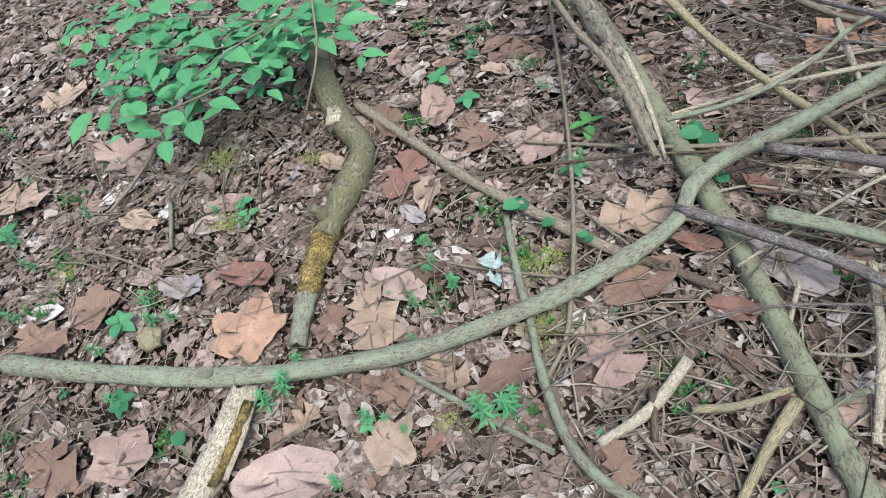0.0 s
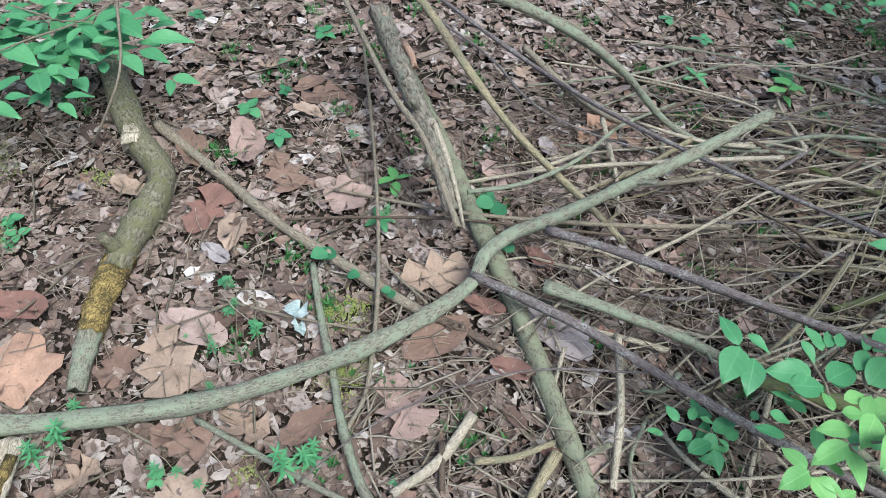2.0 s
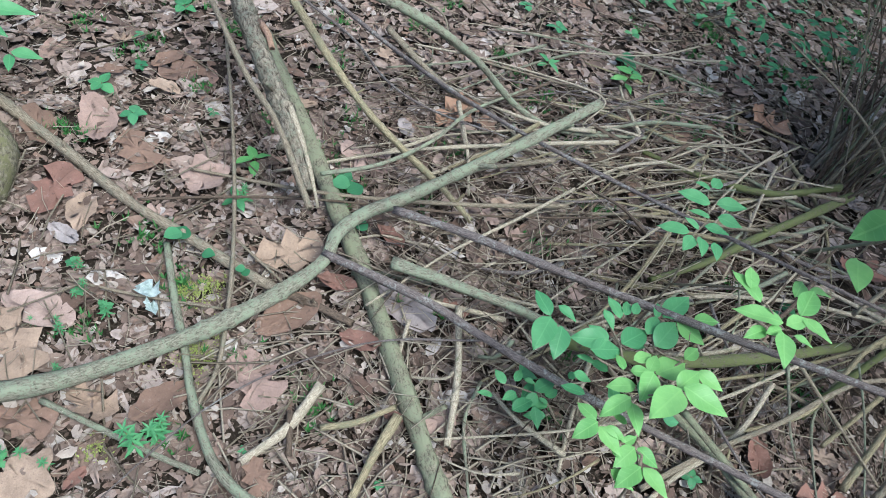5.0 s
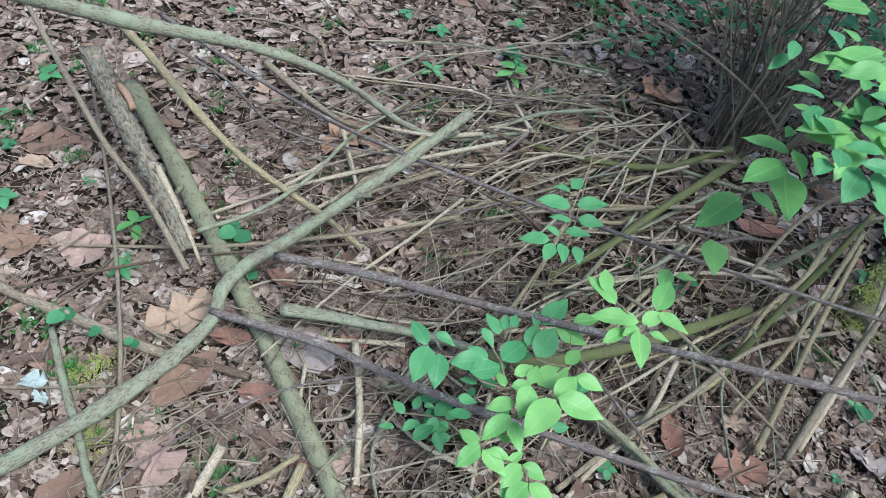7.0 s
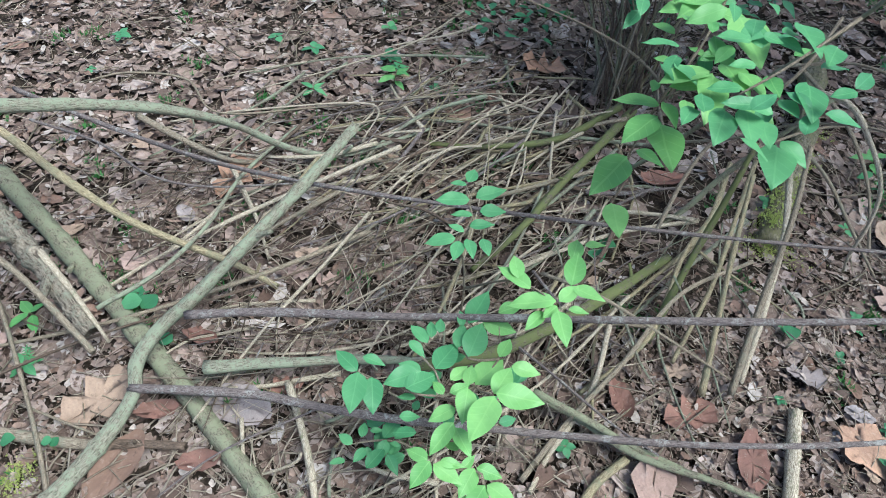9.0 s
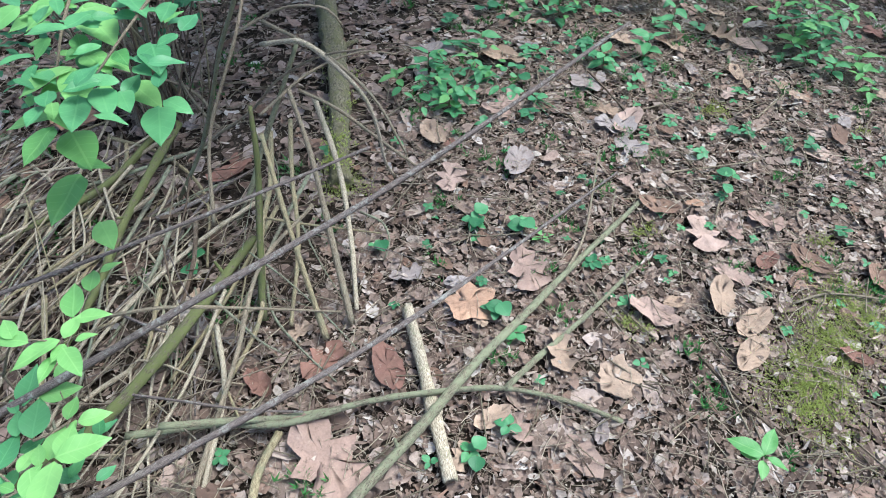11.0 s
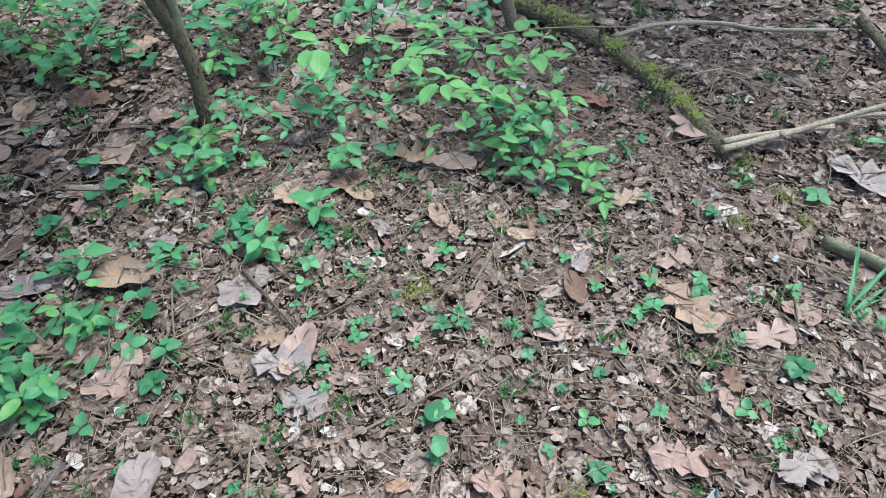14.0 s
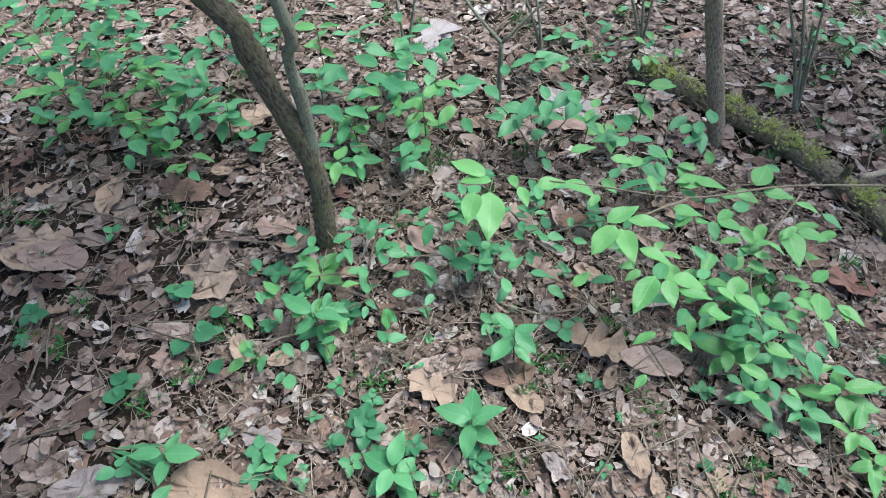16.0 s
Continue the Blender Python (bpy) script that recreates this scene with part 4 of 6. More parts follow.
last = stick("arching_cane", PURPLE_BARK, .005, .003, [(.228, 2.055, .1), (.38, 1.844, .1), (.466, 1.629, .1), (.6, 1.505, .09), (.831, 1.399, .08)],
    "dark thin cane in the brush", "branch")

# single fallen leaves: x, y, heading, length, shape, tone
for row in [(-.817, .784, 82, .237, "maple", 5), (-1.039, .483, 76, .178, "maple", 3), (-.645, .438, 7, .231, "oval", 3), (-1.293, .899, 21, .174, "maple", 1), (-.852, .956, -13, .165, "oval", 6), (-.453, .882, -27, .168, "oval", 3), (-.103, 1.282, 20, .167, "maple", 3), (-.378, 1.494, -81, .197, "oval", 3), (.381, .805, -48, .202, "oval", 4), (.117, .998, 9, .189, "oak", 2), (.099, .815, 27, .183, "oval", 1), (.259, .722, -26, .103, "oval", 6), (-.186, .625, 34, .147, "oval", 1), (-.326, .638, -35, .122, "oak", 2)]:
    lay_leaf(*row)
for row in [(.008, .658, -70, .174, "oak", 3), (-.5, .798, -67, .193, "oak", 2), (-.601, .787, 67, .109, "oak", 1), (-.45, .621, -15, .133, "oak", 1), (-.439, .496, -31, .143, "maple", 2), (-.634, .552, 41, .092, "oak", 2), (.004, .431, -77, .09, "oak", 1), (-.391, 1.169, 85, .136, "oval", 2), (-.425, 1.098, -39, .088, "oval", 4), (.358, 1.361, -34, .173, "oak", 3), (-.205, 1.796, 36, .118, "oval", 1), (.702, 1.558, 31, .19, "oak", 5), (-1.259, 1.198, -19, .134, "oval", 2), (-1.839, 1.909, 14, .199, "oak", 2)]:
    lay_leaf(*row)
for row in [(-1.396, .808, -13, .167, "oak", 1), (-1.21, .48, -30, .176, "oak", 1), (-.465, 1.242, 69, .168, "oak", 6), (-.665, 1.321, -32, .124, "oval", 2), (-1.037, .946, -16, .15, "oval", 4), (.221, .892, -24, .104, "oval", 6), (-.528, 1.474, -65, .157, "oval", 1), (-.272, 1.385, -62, .158, "oak", 1), (-1.425, 1.52, -23, .254, "oak", 3), (-1.762, 1.367, -25, .23, "oak", 2)]:
    lay_leaf(*row)
for row in [(2.003, 1.558, -40, .19, "oak", 5), (.693, 1.57, 68, .15, "oak", 1), (1.509, 1.478, -57, .128, "oak", 1), (.359, 1.337, -3, .18, "oak", 3), (.087, 1.918, -52, .099, "oval", 5), (1.244, .313, -114, .122, "oval", 6), (1.363, .181, -23, .145, "oak", 6), (.764, 1.128, -39, .12, "oval", 2), (1.173, 1.367, -68, .127, "oval", 2), (-.165, 1.74, 36, .155, "oak", 1), (1.939, .833, -28, .174, "oval", 6), (1.729, .084, -53, .106, "oak", 4)]:
    lay_leaf(*row)
for row in [(1.699, -.129, -110, .19, "maple", 5), (1.112, .051, -123, .255, "oak", 3), (1.264, .322, -139, .138, "oval", 6), (1.885, -.26, -146, .18, "oak", 3), (1.615, -.429, -158, .127, "oak", 2), (1.579, -.584, -70, .147, "maple", 2), (1.99, -.839, -175, .157, "oval", 2), (2.253, -.763, -157, .176, "oak", 3), (2.373, -.098, -2, .197, "oval", 4), (2.974, -.218, -138, .18, "maple", 4), (2.716, -.386, -90, .162, "oak", 4), (2.397, .245, -136, .173, "oval", 2), (.754, 1.129, -45, .165, "oak", 3), (1.411, .009, -138, .16, "oval", 6)]:
    lay_leaf(*row)
for row in [(1.377, .171, -7, .11, "oak", 1), (2.647, .079, -89, .132, "oak", 3), (1.357, -.309, -40, .113, "oval", 2)]:
    lay_leaf(*row)
for row in [(2.988, -.231, -152, .215, "maple", 4), (2.364, -.121, 7, .15, "oval", 4), (3.417, -2.211, -127, .245, "oak", 4), (2.111, -1.685, -175, .14, "oval", 4), (2.205, -1.921, -176, .203, "oval", 2), (1.891, -1.206, -108, .088, "oval", 6), (2.389, -.957, -99, .129, "oak", 3), (1.983, -.843, -166, .128, "oval", 2), (1.802, -.934, -21, .14, "oval", 2), (2.758, -.404, -28, .159, "oak", 4), (2.034, -2.095, -179, .149, "oval", 2), (3.032, .175, -90, .236, "oval", 2), (2.095, -.865, -120, .127, "oval", 3), (2.186, -.963, -28, .111, "oval", 6)]:
    lay_leaf(*row)
for row in [(2.25, -.776, -146, .128, "oval", 4), (3.628, .895, -87, .215, "oval", 3), (2.708, .059, -39, .138, "oak", 3), (1.804, -1.941, -76, .244, "oval", 3), (2.602, -.464, -112, .135, "oak", 4), (2.186, .103, 1, .152, "oak", 3), (2.324, -.606, -98, .148, "oval", 1), (2.239, -1.092, -123, .148, "oval", 1), (2.883, -1.518, -143, .19, "oak", 2), (2.412, -1.668, -74, .146, "oak", 4), (2.237, -1.294, -172, .122, "oval", 1), (1.857, -.65, -97, .158, "oval", 3), (1.917, -.933, -31, .14, "oval", 2), (2.035, -1.425, -155, .131, "oval", 1)]:
    lay_leaf(*row)
for row in [(1.913, -.708, -39, .09, "oval", 2), (1.758, -.071, -63, .08, "oval", 4), (2.382, -.722, -85, .063, "oval", 5), (2.436, -1.383, -103, .142, "oak", 3)]:
    lay_leaf(*row)
for row in [(3.01, -.227, -134, .175, "oak", 4), (2.716, .05, -52, .138, "oak", 4), (2.76, -.426, -20, .168, "oval", 3), (3.046, .138, -78, .195, "oak", 3), (3.2, -.627, -122, .086, "oval", 4), (3.253, -.802, -153, .114, "oval", 2), (3.514, -.853, -95, .158, "oval", 3), (2.88, -1.538, -165, .117, "oak", 2), (3.712, -.867, -77, .112, "oval", 4), (3.052, -1.226, -178, .092, "oval", 4), (3.065, -1.507, -72, .111, "oak", 3), (3.548, -.71, -103, .164, "oak", 2), (3.357, -.539, -114, .111, "oval", 2), (2.867, -1.814, -130, .11, "oak", 3)]:
    lay_leaf(*row)
for row in [(3.912, -.879, -122, .131, "oval", 3), (3.321, -1.419, -77, .116, "oak", 2), (2.8, -.333, -107, .104, "oak", 2), (3.165, -1.059, -101, .091, "oval", 2), (3.417, -.498, -77, .135, "oval", 1), (2.957, -1.203, -168, .119, "oval", 1), (2.787, -1.698, -79, .148, "oak", 3), (3.724, -1.703, -179, .218, "oak", 3), (3.633, .411, -128, .22, "oak", 2), (4.006, -2.148, -107, .107, "oak", 2)]:
    lay_leaf(*row)
for row in [(3.515, -.887, -81, .205, "oval", 4), (3.24, -.788, -150, .138, "oval", 2), (3.21, -.613, -145, .083, "oval", 4), (3.68, .973, -83, .171, "oak", 2), (3.598, .974, -102, .165, "oval", 2), (3.627, .453, -121, .181, "oak", 2), (3.048, .173, -72, .235, "oak", 2), (3.001, .454, -71, .165, "oval", 4), (3.575, -.723, -59, .178, "oval", 2), (3.361, -.305, -105, .135, "oak", 2), (3.779, .174, -32, .124, "oval", 2), (3.829, .261, -84, .126, "oak", 3), (3.88, .837, 3, .154, "oval", 2), (3.832, -.191, -137, .122, "oval", 3)]:
    lay_leaf(*row)
for row in [(3.174, .085, -92, .102, "oak", 4), (3.234, -.272, -19, .077, "oval", 1), (3.789, -.688, -123, .1, "oval", 2), (3.846, -1.405, -110, .139, "oak", 6), (3.789, -.558, -132, .108, "oak", 3), (3.58, .669, -25, .125, "oak", 1), (3.404, .222, -144, .11, "oval", 2), (3.979, -.44, -108, .162, "oak", 3), (4.546, -.609, -114, .233, "oval", 4), (4.926, -.05, -23, .227, "oak", 4), (4.447, -.595, -98, .157, "oak", 3), (4.299, .5, -35, .169, "oak", 2), (3.94, .61, -94, .181, "oak", 1)]:
    lay_leaf(*row)
# three- to five-leaved ground plants: x, y, spread
for row in [(-.377, 1.643, .109), (-.287, 1.514, .102), (-.283, 1.756, .059), (-.294, 1.91, .054), (.292, 1.266, .069), (-.4, 1.011, .046), (-.382, .931, .041), (-.318, .883, .054), (-.417, .853, .035), (-.899, 1.167, .072), (-1.179, .845, .1), (-1.083, .621, .089), (-1.272, .66, .04), (-.024, .493, .029), (.255, .38, .035), (-.486, .539, .051), (-1.187, .434, .039), (-1.715, 1.211, .112), (-.073, 1.55, .049), (-.926, 1.212, .066)]:
    clover(*row)
for row in [(1.236, 2.059, .17), (1.585, 2.058, .178), (1.468, 1.798, .113), (1.279, 2.54, .124), (-.16, 2.061, .115), (2.846, 2.946, .28), (2.362, 2.889, .316), (1.53, 1.635, .059), (2.984, 2.571, .223), (-.594, 2.149, .071)]:
    clover(*row)
for row in [(1.153, 2.208, .094), (.636, 2.474, .108), (.475, 2.34, .05), (1.028, .29, .071), (1.81, .222, .056), (1.613, .076, .045), (2.169, .571, .077), (1.483, 1.877, .137)]:
    clover(*row)
for row in [(1.825, .234, .079), (2.008, -.044, .096), (2.057, -.185, .098), (1.684, -.213, .101), (1.632, -.297, .089), (1.985, -.449, .079), (1.786, -.142, .053), (1.345, -.354, .088), (1.867, .071, .048), (1.613, .066, .045), (1.184, -.2, .057), (1.244, -.283, .08), (2.087, -.649, .058), (2.047, -.689, .047), (1.88, -.581, .057), (1.661, -.645, .056), (1.51, -.396, .039), (2.3, .352, .073), (3.042, .394, .13), (2.845, .197, .146), (2.544, .214, .117), (2.527, .09, .092), (2.774, .041, .104), (2.792, .354, .125), (3.63, .113, .168), (3.553, -.044, .136), (3.564, -.429, .123), (3.58, -.622, .126)]:
    clover(*row)
for row in [(1.998, -.45, .061), (1.86, -.559, .058), (1.653, -.644, .052), (2.087, -.673, .045), (2.567, -.825, .091), (2.46, -.808, .056), (2.548, -1.189, .076), (2.414, -1.198, .074), (2.635, -1.133, .042), (2.958, -1.257, .07), (2.89, -1.414, .089), (2.993, -1.568, .075), (2.288, -1.262, .049), (2.167, -1.54, .056), (2.034, -1.277, .048), (2.556, -1.577, .076), (2.29, -.925, .046), (2.659, -.715, .08), (2.857, -.602, .056), (3.058, -.41, .095), (3.253, -.162, .121), (2.653, -.062, .106), (2.425, -.042, .056), (2.863, -.863, .066), (2.901, .41, .141), (2.841, .286, .138), (2.718, .402, .111)]:
    clover(*row)
for row in [(2.538, -1.175, .078), (2.407, -1.171, .075), (2.748, -1.304, .062), (2.681, -1.237, .05), (2.955, -1.264, .075), (2.979, -1.419, .075), (2.873, -1.375, .065), (2.969, -1.554, .074), (2.938, -1.823, .072), (2.818, -1.552, .052), (2.782, -1.627, .055), (2.679, -1.746, .097), (2.602, -1.806, .059), (2.56, -1.567, .087), (2.567, -1.368, .059), (2.637, -1.491, .048), (2.475, -1.086, .048), (2.612, -1.135, .049), (2.281, -.926, .056), (2.668, -.73, .055), (2.838, -.577, .067), (2.699, -.504, .056), (3.102, -.826, .079), (2.844, -.858, .091), (2.838, -1.093, .081), (3.197, -.447, .075), (3.221, -.168, .111), (3.199, -.293, .076)]:
    clover(*row)
for row in [(3.039, -.402, .089), (2.27, -1.142, .048), (2.285, -1.26, .054), (2.276, -1.31, .047), (2.165, -1.534, .067), (2.192, -1.479, .051), (2.221, -1.705, .05), (2.269, -1.792, .081), (2.357, -2.03, .093), (2.463, -2.091, .072), (3.32, -2.025, .102), (1.966, -1.762, .077), (1.881, -1.786, .066), (2.022, -1.278, .049), (2.431, -.034, .059), (1.971, -.432, .066), (1.849, -.55, .057), (1.769, -.136, .053), (2.093, -.669, .046), (2.056, -.702, .042), (2.377, -.329, .048), (2.762, -.06, .105), (2.634, -.074, .068), (2.846, -2.219, .116), (2.002, -2.01, .057), (2.056, -2.075, .059), (2.063, -2.157, .075), (3.432, .326, .099)]:
    clover(*row)
for row in [(3.562, .457, .105), (3.662, .2, .108), (3.26, .481, .098), (2.594, -2.299, .088)]:
    clover(*row)
for row in [(2.8, -.585, .071), (2.833, -.82, .07), (2.833, -.881, .062), (2.884, -.439, .059), (2.985, -.404, .082), (2.92, -.388, .046), (3.168, -.456, .06), (2.725, -.621, .055), (2.742, -.493, .048), (3.059, -.587, .048), (3.054, -.534, .039), (3.04, -.811, .047), (2.941, -1.254, .078), (2.886, -1.355, .057), (2.966, -1.417, .059), (2.881, -1.408, .054), (2.941, -1.563, .076), (2.896, -1.099, .044), (2.838, -1.075, .043), (3.045, -1.074, .047), (3.067, -1.184, .064), (3.022, -1.436, .052), (2.835, -1.001, .048), (2.732, -1.302, .053), (2.802, -1.558, .046), (2.763, -1.635, .045), (2.879, -1.825, .053), (2.737, -1.055, .051)]:
    clover(*row)
for row in [(3.329, -1.48, .066), (3.381, -1.777, .059), (3.513, -1.399, .061), (3.561, -1.458, .045), (3.349, -2.003, .065), (3.257, -1.672, .065), (3.127, -.808, .049), (3.141, .07, .092), (2.985, -.035, .071), (2.803, .029, .051), (2.95, -.679, .037), (2.924, -.249, .057), (3.337, -.066, .07), (3.314, -.16, .069)]:
    clover(*row)
for row in [(3.313, -.156, .066), (3.359, -.062, .083), (3.135, -.299, .074), (3.138, -.464, .06), (3.417, .117, .051), (3.484, .171, .066), (3.083, .07, .076), (3.414, -.26, .047), (3.444, -.684, .046), (3.269, -.583, .029), (3.234, -1.136, .053), (3.838, -.319, .071), (3.787, -.614, .065), (3.84, -.529, .053), (3.141, -.149, .075), (3.177, -.203, .06), (3.734, .756, .088), (3.423, .844, .098), (3.351, .834, .063), (3.451, -.97, .062), (3.593, -.923, .068)]:
    clover(*row)
# round-leaved plants
for row in [(-.16, 1.081, .065), (-.103, 1.026, .047), (-.01, .946, .033), (.322, 1.069, .054), (-.909, .524, .051), (.331, 1.058, .051), (.287, 1.227, .079), (1.512, .756, .078), (1.592, .746, .079), (1.236, -.285, .057), (1.813, .235, .068), (2.555, -.803, .082), (2.469, -.81, .055), (1.692, -.209, .073), (2.016, -.03, .072), (2.039, -.179, .08), (3.405, .398, .078), (3.418, .332, .081), (3.352, .296, .062), (3.484, .359, .065), (2.878, .023, .074), (3.548, .462, .075), (2.934, .083, .062), (3.521, .478, .084), (3.478, .374, .07), (3.375, .428, .078), (3.343, .326, .049), (3.412, .323, .056)]:
    round_plant(*row)
for row in [(3.2, .505, .076), (3.11, .504, .038), (3.2, -.105, .05), (3.801, -.391, .053), (4.159, .477, .079), (4.22, .447, .072)]:
    round_plant(*row)
# seedlings: x, y, spread, leaves, height
for row in [(.051, 1.351, .117, 4, .05), (-.005, 1.216, .1, 4, .03), (1.391, 1.721, .148, 6, .1), (1.114, 1.832, .124, 4, .05), (2.001, -.052, .076, 5, .03), (2.066, -.177, .089, 4, .03), (2.051, -.283, .087, 4, .03), (3.543, -1.029, .169, 6, .1), (3.451, -1.29, .183, 6, .1), (3.302, -1.323, .135, 5, .05), (2.843, .438, .192, 5, .1), (2.639, .475, .163, 4, .1), (2.572, .243, .173, 5, .08), (2.033, -.185, .096, 3, .04), (2.049, -.274, .079, 3, .03), (3.272, -2.381, .22, 6, .1), (3.537, -2.308, .133, 4, .08), (2.87, .222, .194, 7, .06)]:
    seedling(*row)
for row in [(3.115, -.274, .216, 8, .08), (3.12, .034, .113, 4, .06), (3.255, -.41, .192, 7, .12), (3.367, -1.288, .141, 4, .08), (3.285, -1.332, .094, 4, .03), (3.484, -1.022, .167, 6, .08), (3.064, .279, .159, 5, .1), (3.492, .016, .251, 9, .14), (3.261, -.44, .222, 8, .1), (3.487, -.502, .208, 7, .15), (3.443, -1.087, .148, 6, .08), (3.415, -1.198, .143, 6, .08), (3.317, -1.321, .15, 6, .06), (3.662, .08, .196, 6, .06), (4.293, 1.188, .389, 10, .35), (4.278, .974, .429, 10, .35), (4.312, .81, .368, 9, .25), (4.098, 1.125, .308, 8, .25)]:
    seedling(*row)
for row in [(4.159, .858, .317, 8, .2), (4.295, .675, .286, 7, .2), (4.214, .555, .237, 6, .15), (4.441, .287, .279, 7, .15), (4.542, .02, .319, 7, .2), (4.223, .09, .295, 8, .15), (4.248, -.136, .302, 8, .25), (4.14, -.096, .233, 7, .15), (4.093, .046, .235, 7, .1), (4.949, -.546, .177, 5, .05), (4.346, -.738, .187, 5, .1), (4.021, .112, .17, 5, .15), (3.699, .089, .21, 5, .12), (4.657, .342, .254, 6, .2), (4.671, .566, .254, 6, .2), (4.14, .788, .264, 6, .1), (4.724, -.449, .189, 5, .1), (4.268, -.506, .227, 6, .25)]:
    seedling(*row)
for row in [(4.26, -.645, .226, 5, .25), (4.334, -.825, .172, 5, .3), (4.654, -1.336, .176, 5, .1)]:
    seedling(*row)
# leafy shoots and shrubs
plant = shoot("honeysuckle_shoot", "low honeysuckle shoot with bright green oval leaves over the brush",
    [(0.72, 0.21, 0.03), (0.691, 0.25, 0.352), (0.693, 0.287, 0.352), (0.629, 0.334, 0.362), (0.699, 0.371, 0.392), (0.778, 0.356, 0.442), (0.792, 0.422, 0.367), (0.873, 0.448, 0.367), (0.938, 0.538, 0.367)],
    [(0.699, 0.371, 0.392), (0.624, 0.339, 0.372), (0.622, 0.343, 0.372)],
    [(0.792, 0.422, 0.367), (0.724, 0.44, 0.367), (0.666, 0.491, 0.367), (0.714, 0.507, 0.367), (0.622, 0.549, 0.367), (0.604, 0.576, 0.367)],
    [(0.724, 0.44, 0.367), (0.742, 0.496, 0.367), (0.733, 0.582, 0.367), (0.777, 0.563, 0.367)],
    [(0.873, 0.448, 0.367), (0.817, 0.484, 0.367), (0.849, 0.552, 0.367), (0.866, 0.549, 0.367)])
for row in [(0.604, 0.576, 0.375, 102, 0.064), (0.63, 0.6, 0.375, -52, 0.048), (0.605, 0.573, 0.375, -132, 0.083), (0.622, 0.549, 0.375, -119, 0.072), (0.714, 0.507, 0.375, 123, 0.05), (0.712, 0.508, 0.375, 167, 0.075), (0.666, 0.491, 0.375, -2, 0.075), (0.763, 0.557, 0.375, 95, 0.056), (0.777, 0.563, 0.375, 57, 0.045), (0.798, 0.564, 0.375, 51, 0.036), (0.849, 0.552, 0.375, 60, 0.04), (0.866, 0.549, 0.375, 28, 0.095), (0.733, 0.582, 0.375, -80, 0.048), (0.742, 0.496, 0.375, 22, 0.081), (0.81, 0.513, 0.375, 44, 0.063), (0.817, 0.484, 0.375, 34, 0.089)]:
    green_leaf(plant, 2, *row)
for row in [(0.894, 0.538, 0.375, -45, 0.075), (0.938, 0.538, 0.375, -7, 0.064), (0.873, 0.448, 0.375, 27, 0.058), (0.724, 0.44, 0.375, 92, 0.035), (0.754, 0.458, 0.375, 12, 0.052), (0.792, 0.422, 0.375, 16, 0.092), (0.778, 0.43, 0.375, 45, 0.047), (0.737, 0.435, 0.375, -6, 0.045)]:
    green_leaf(plant, 3, *row)
for row in [(0.757, 0.41, 0.42, -132, 0.069), (0.793, 0.371, 0.42, 24, 0.068), (0.869, 0.409, 0.4, -47, 0.06), (0.784, 0.362, 0.45, -45, 0.091), (0.778, 0.356, 0.45, -152, 0.104), (0.719, 0.394, 0.4, 170, 0.056), (0.699, 0.371, 0.4, -163, 0.074), (0.695, 0.363, 0.4, -96, 0.063), (0.622, 0.343, 0.38, 116, 0.046), (0.624, 0.339, 0.38, -161, 0.058), (0.629, 0.334, 0.37, -68, 0.062), (0.64, 0.331, 0.37, -42, 0.046), (0.688, 0.331, 0.37, 128, 0.031), (0.659, 0.27, 0.36, 126, 0.029), (0.693, 0.287, 0.36, -153, 0.06), (0.697, 0.286, 0.36, -51, 0.05), (0.691, 0.25, 0.36, -159, 0.064), (0.694, 0.25, 0.36, -69, 0.065)]:
    green_leaf(plant, 3, *row)
for row in [(0.673, 0.3, 0.35, 15, 0.038), (0.639, 0.26, 0.34, -52, 0.053)]:
    green_leaf(plant, 3, *row)
fill_leaves(plant, (1, 2, 2), 14, (.76, .46, .32), (.14, .12, .03), .045, 34)
plant = shoot("honeysuckle_shoot", "low honeysuckle shoot with small green leaves in the brush",
    [(.72, .45, .02), (.66, .49, .12), (.60, .52, .14), (.55, .54, .14)])
for row in [(0.585, 0.535, 0.15, 48, 0.038), (0.626, 0.506, 0.15, 22, 0.064), (0.629, 0.5, 0.15, -141, 0.046), (0.558, 0.467, 0.15, 20, 0.064), (0.614, 0.471, 0.15, -95, 0.05), (0.647, 0.491, 0.15, 21, 0.042), (0.647, 0.472, 0.15, 130, 0.023), (0.721, 0.527, 0.15, 38, 0.031), (0.609, 0.539, 0.15, -33, 0.03), (0.58, 0.508, 0.15, -160, 0.041), (0.56, 0.532, 0.15, 111, 0.04)]:
    green_leaf(plant, 2, *row)
fill_leaves(plant, (1, 2, 2), 9, (.61, .50, .12), (.08, .07, .03), .045, 13)
plant = shoot("honeysuckle_shoot", "arching honeysuckle shoot ending in a star of pale leaves",
    [(0.88, 0.6, 0.05), (0.9, 0.62, 0.4), (0.891, 0.647, 0.532), (0.913, 0.664, 0.532), (0.956, 0.693, 0.532), (0.977, 0.733, 0.532), (0.998, 0.774, 0.532)],
    [(0.9, 0.62, 0.4), (0.901, 0.479, 0.592), (0.928, 0.401, 0.592)])
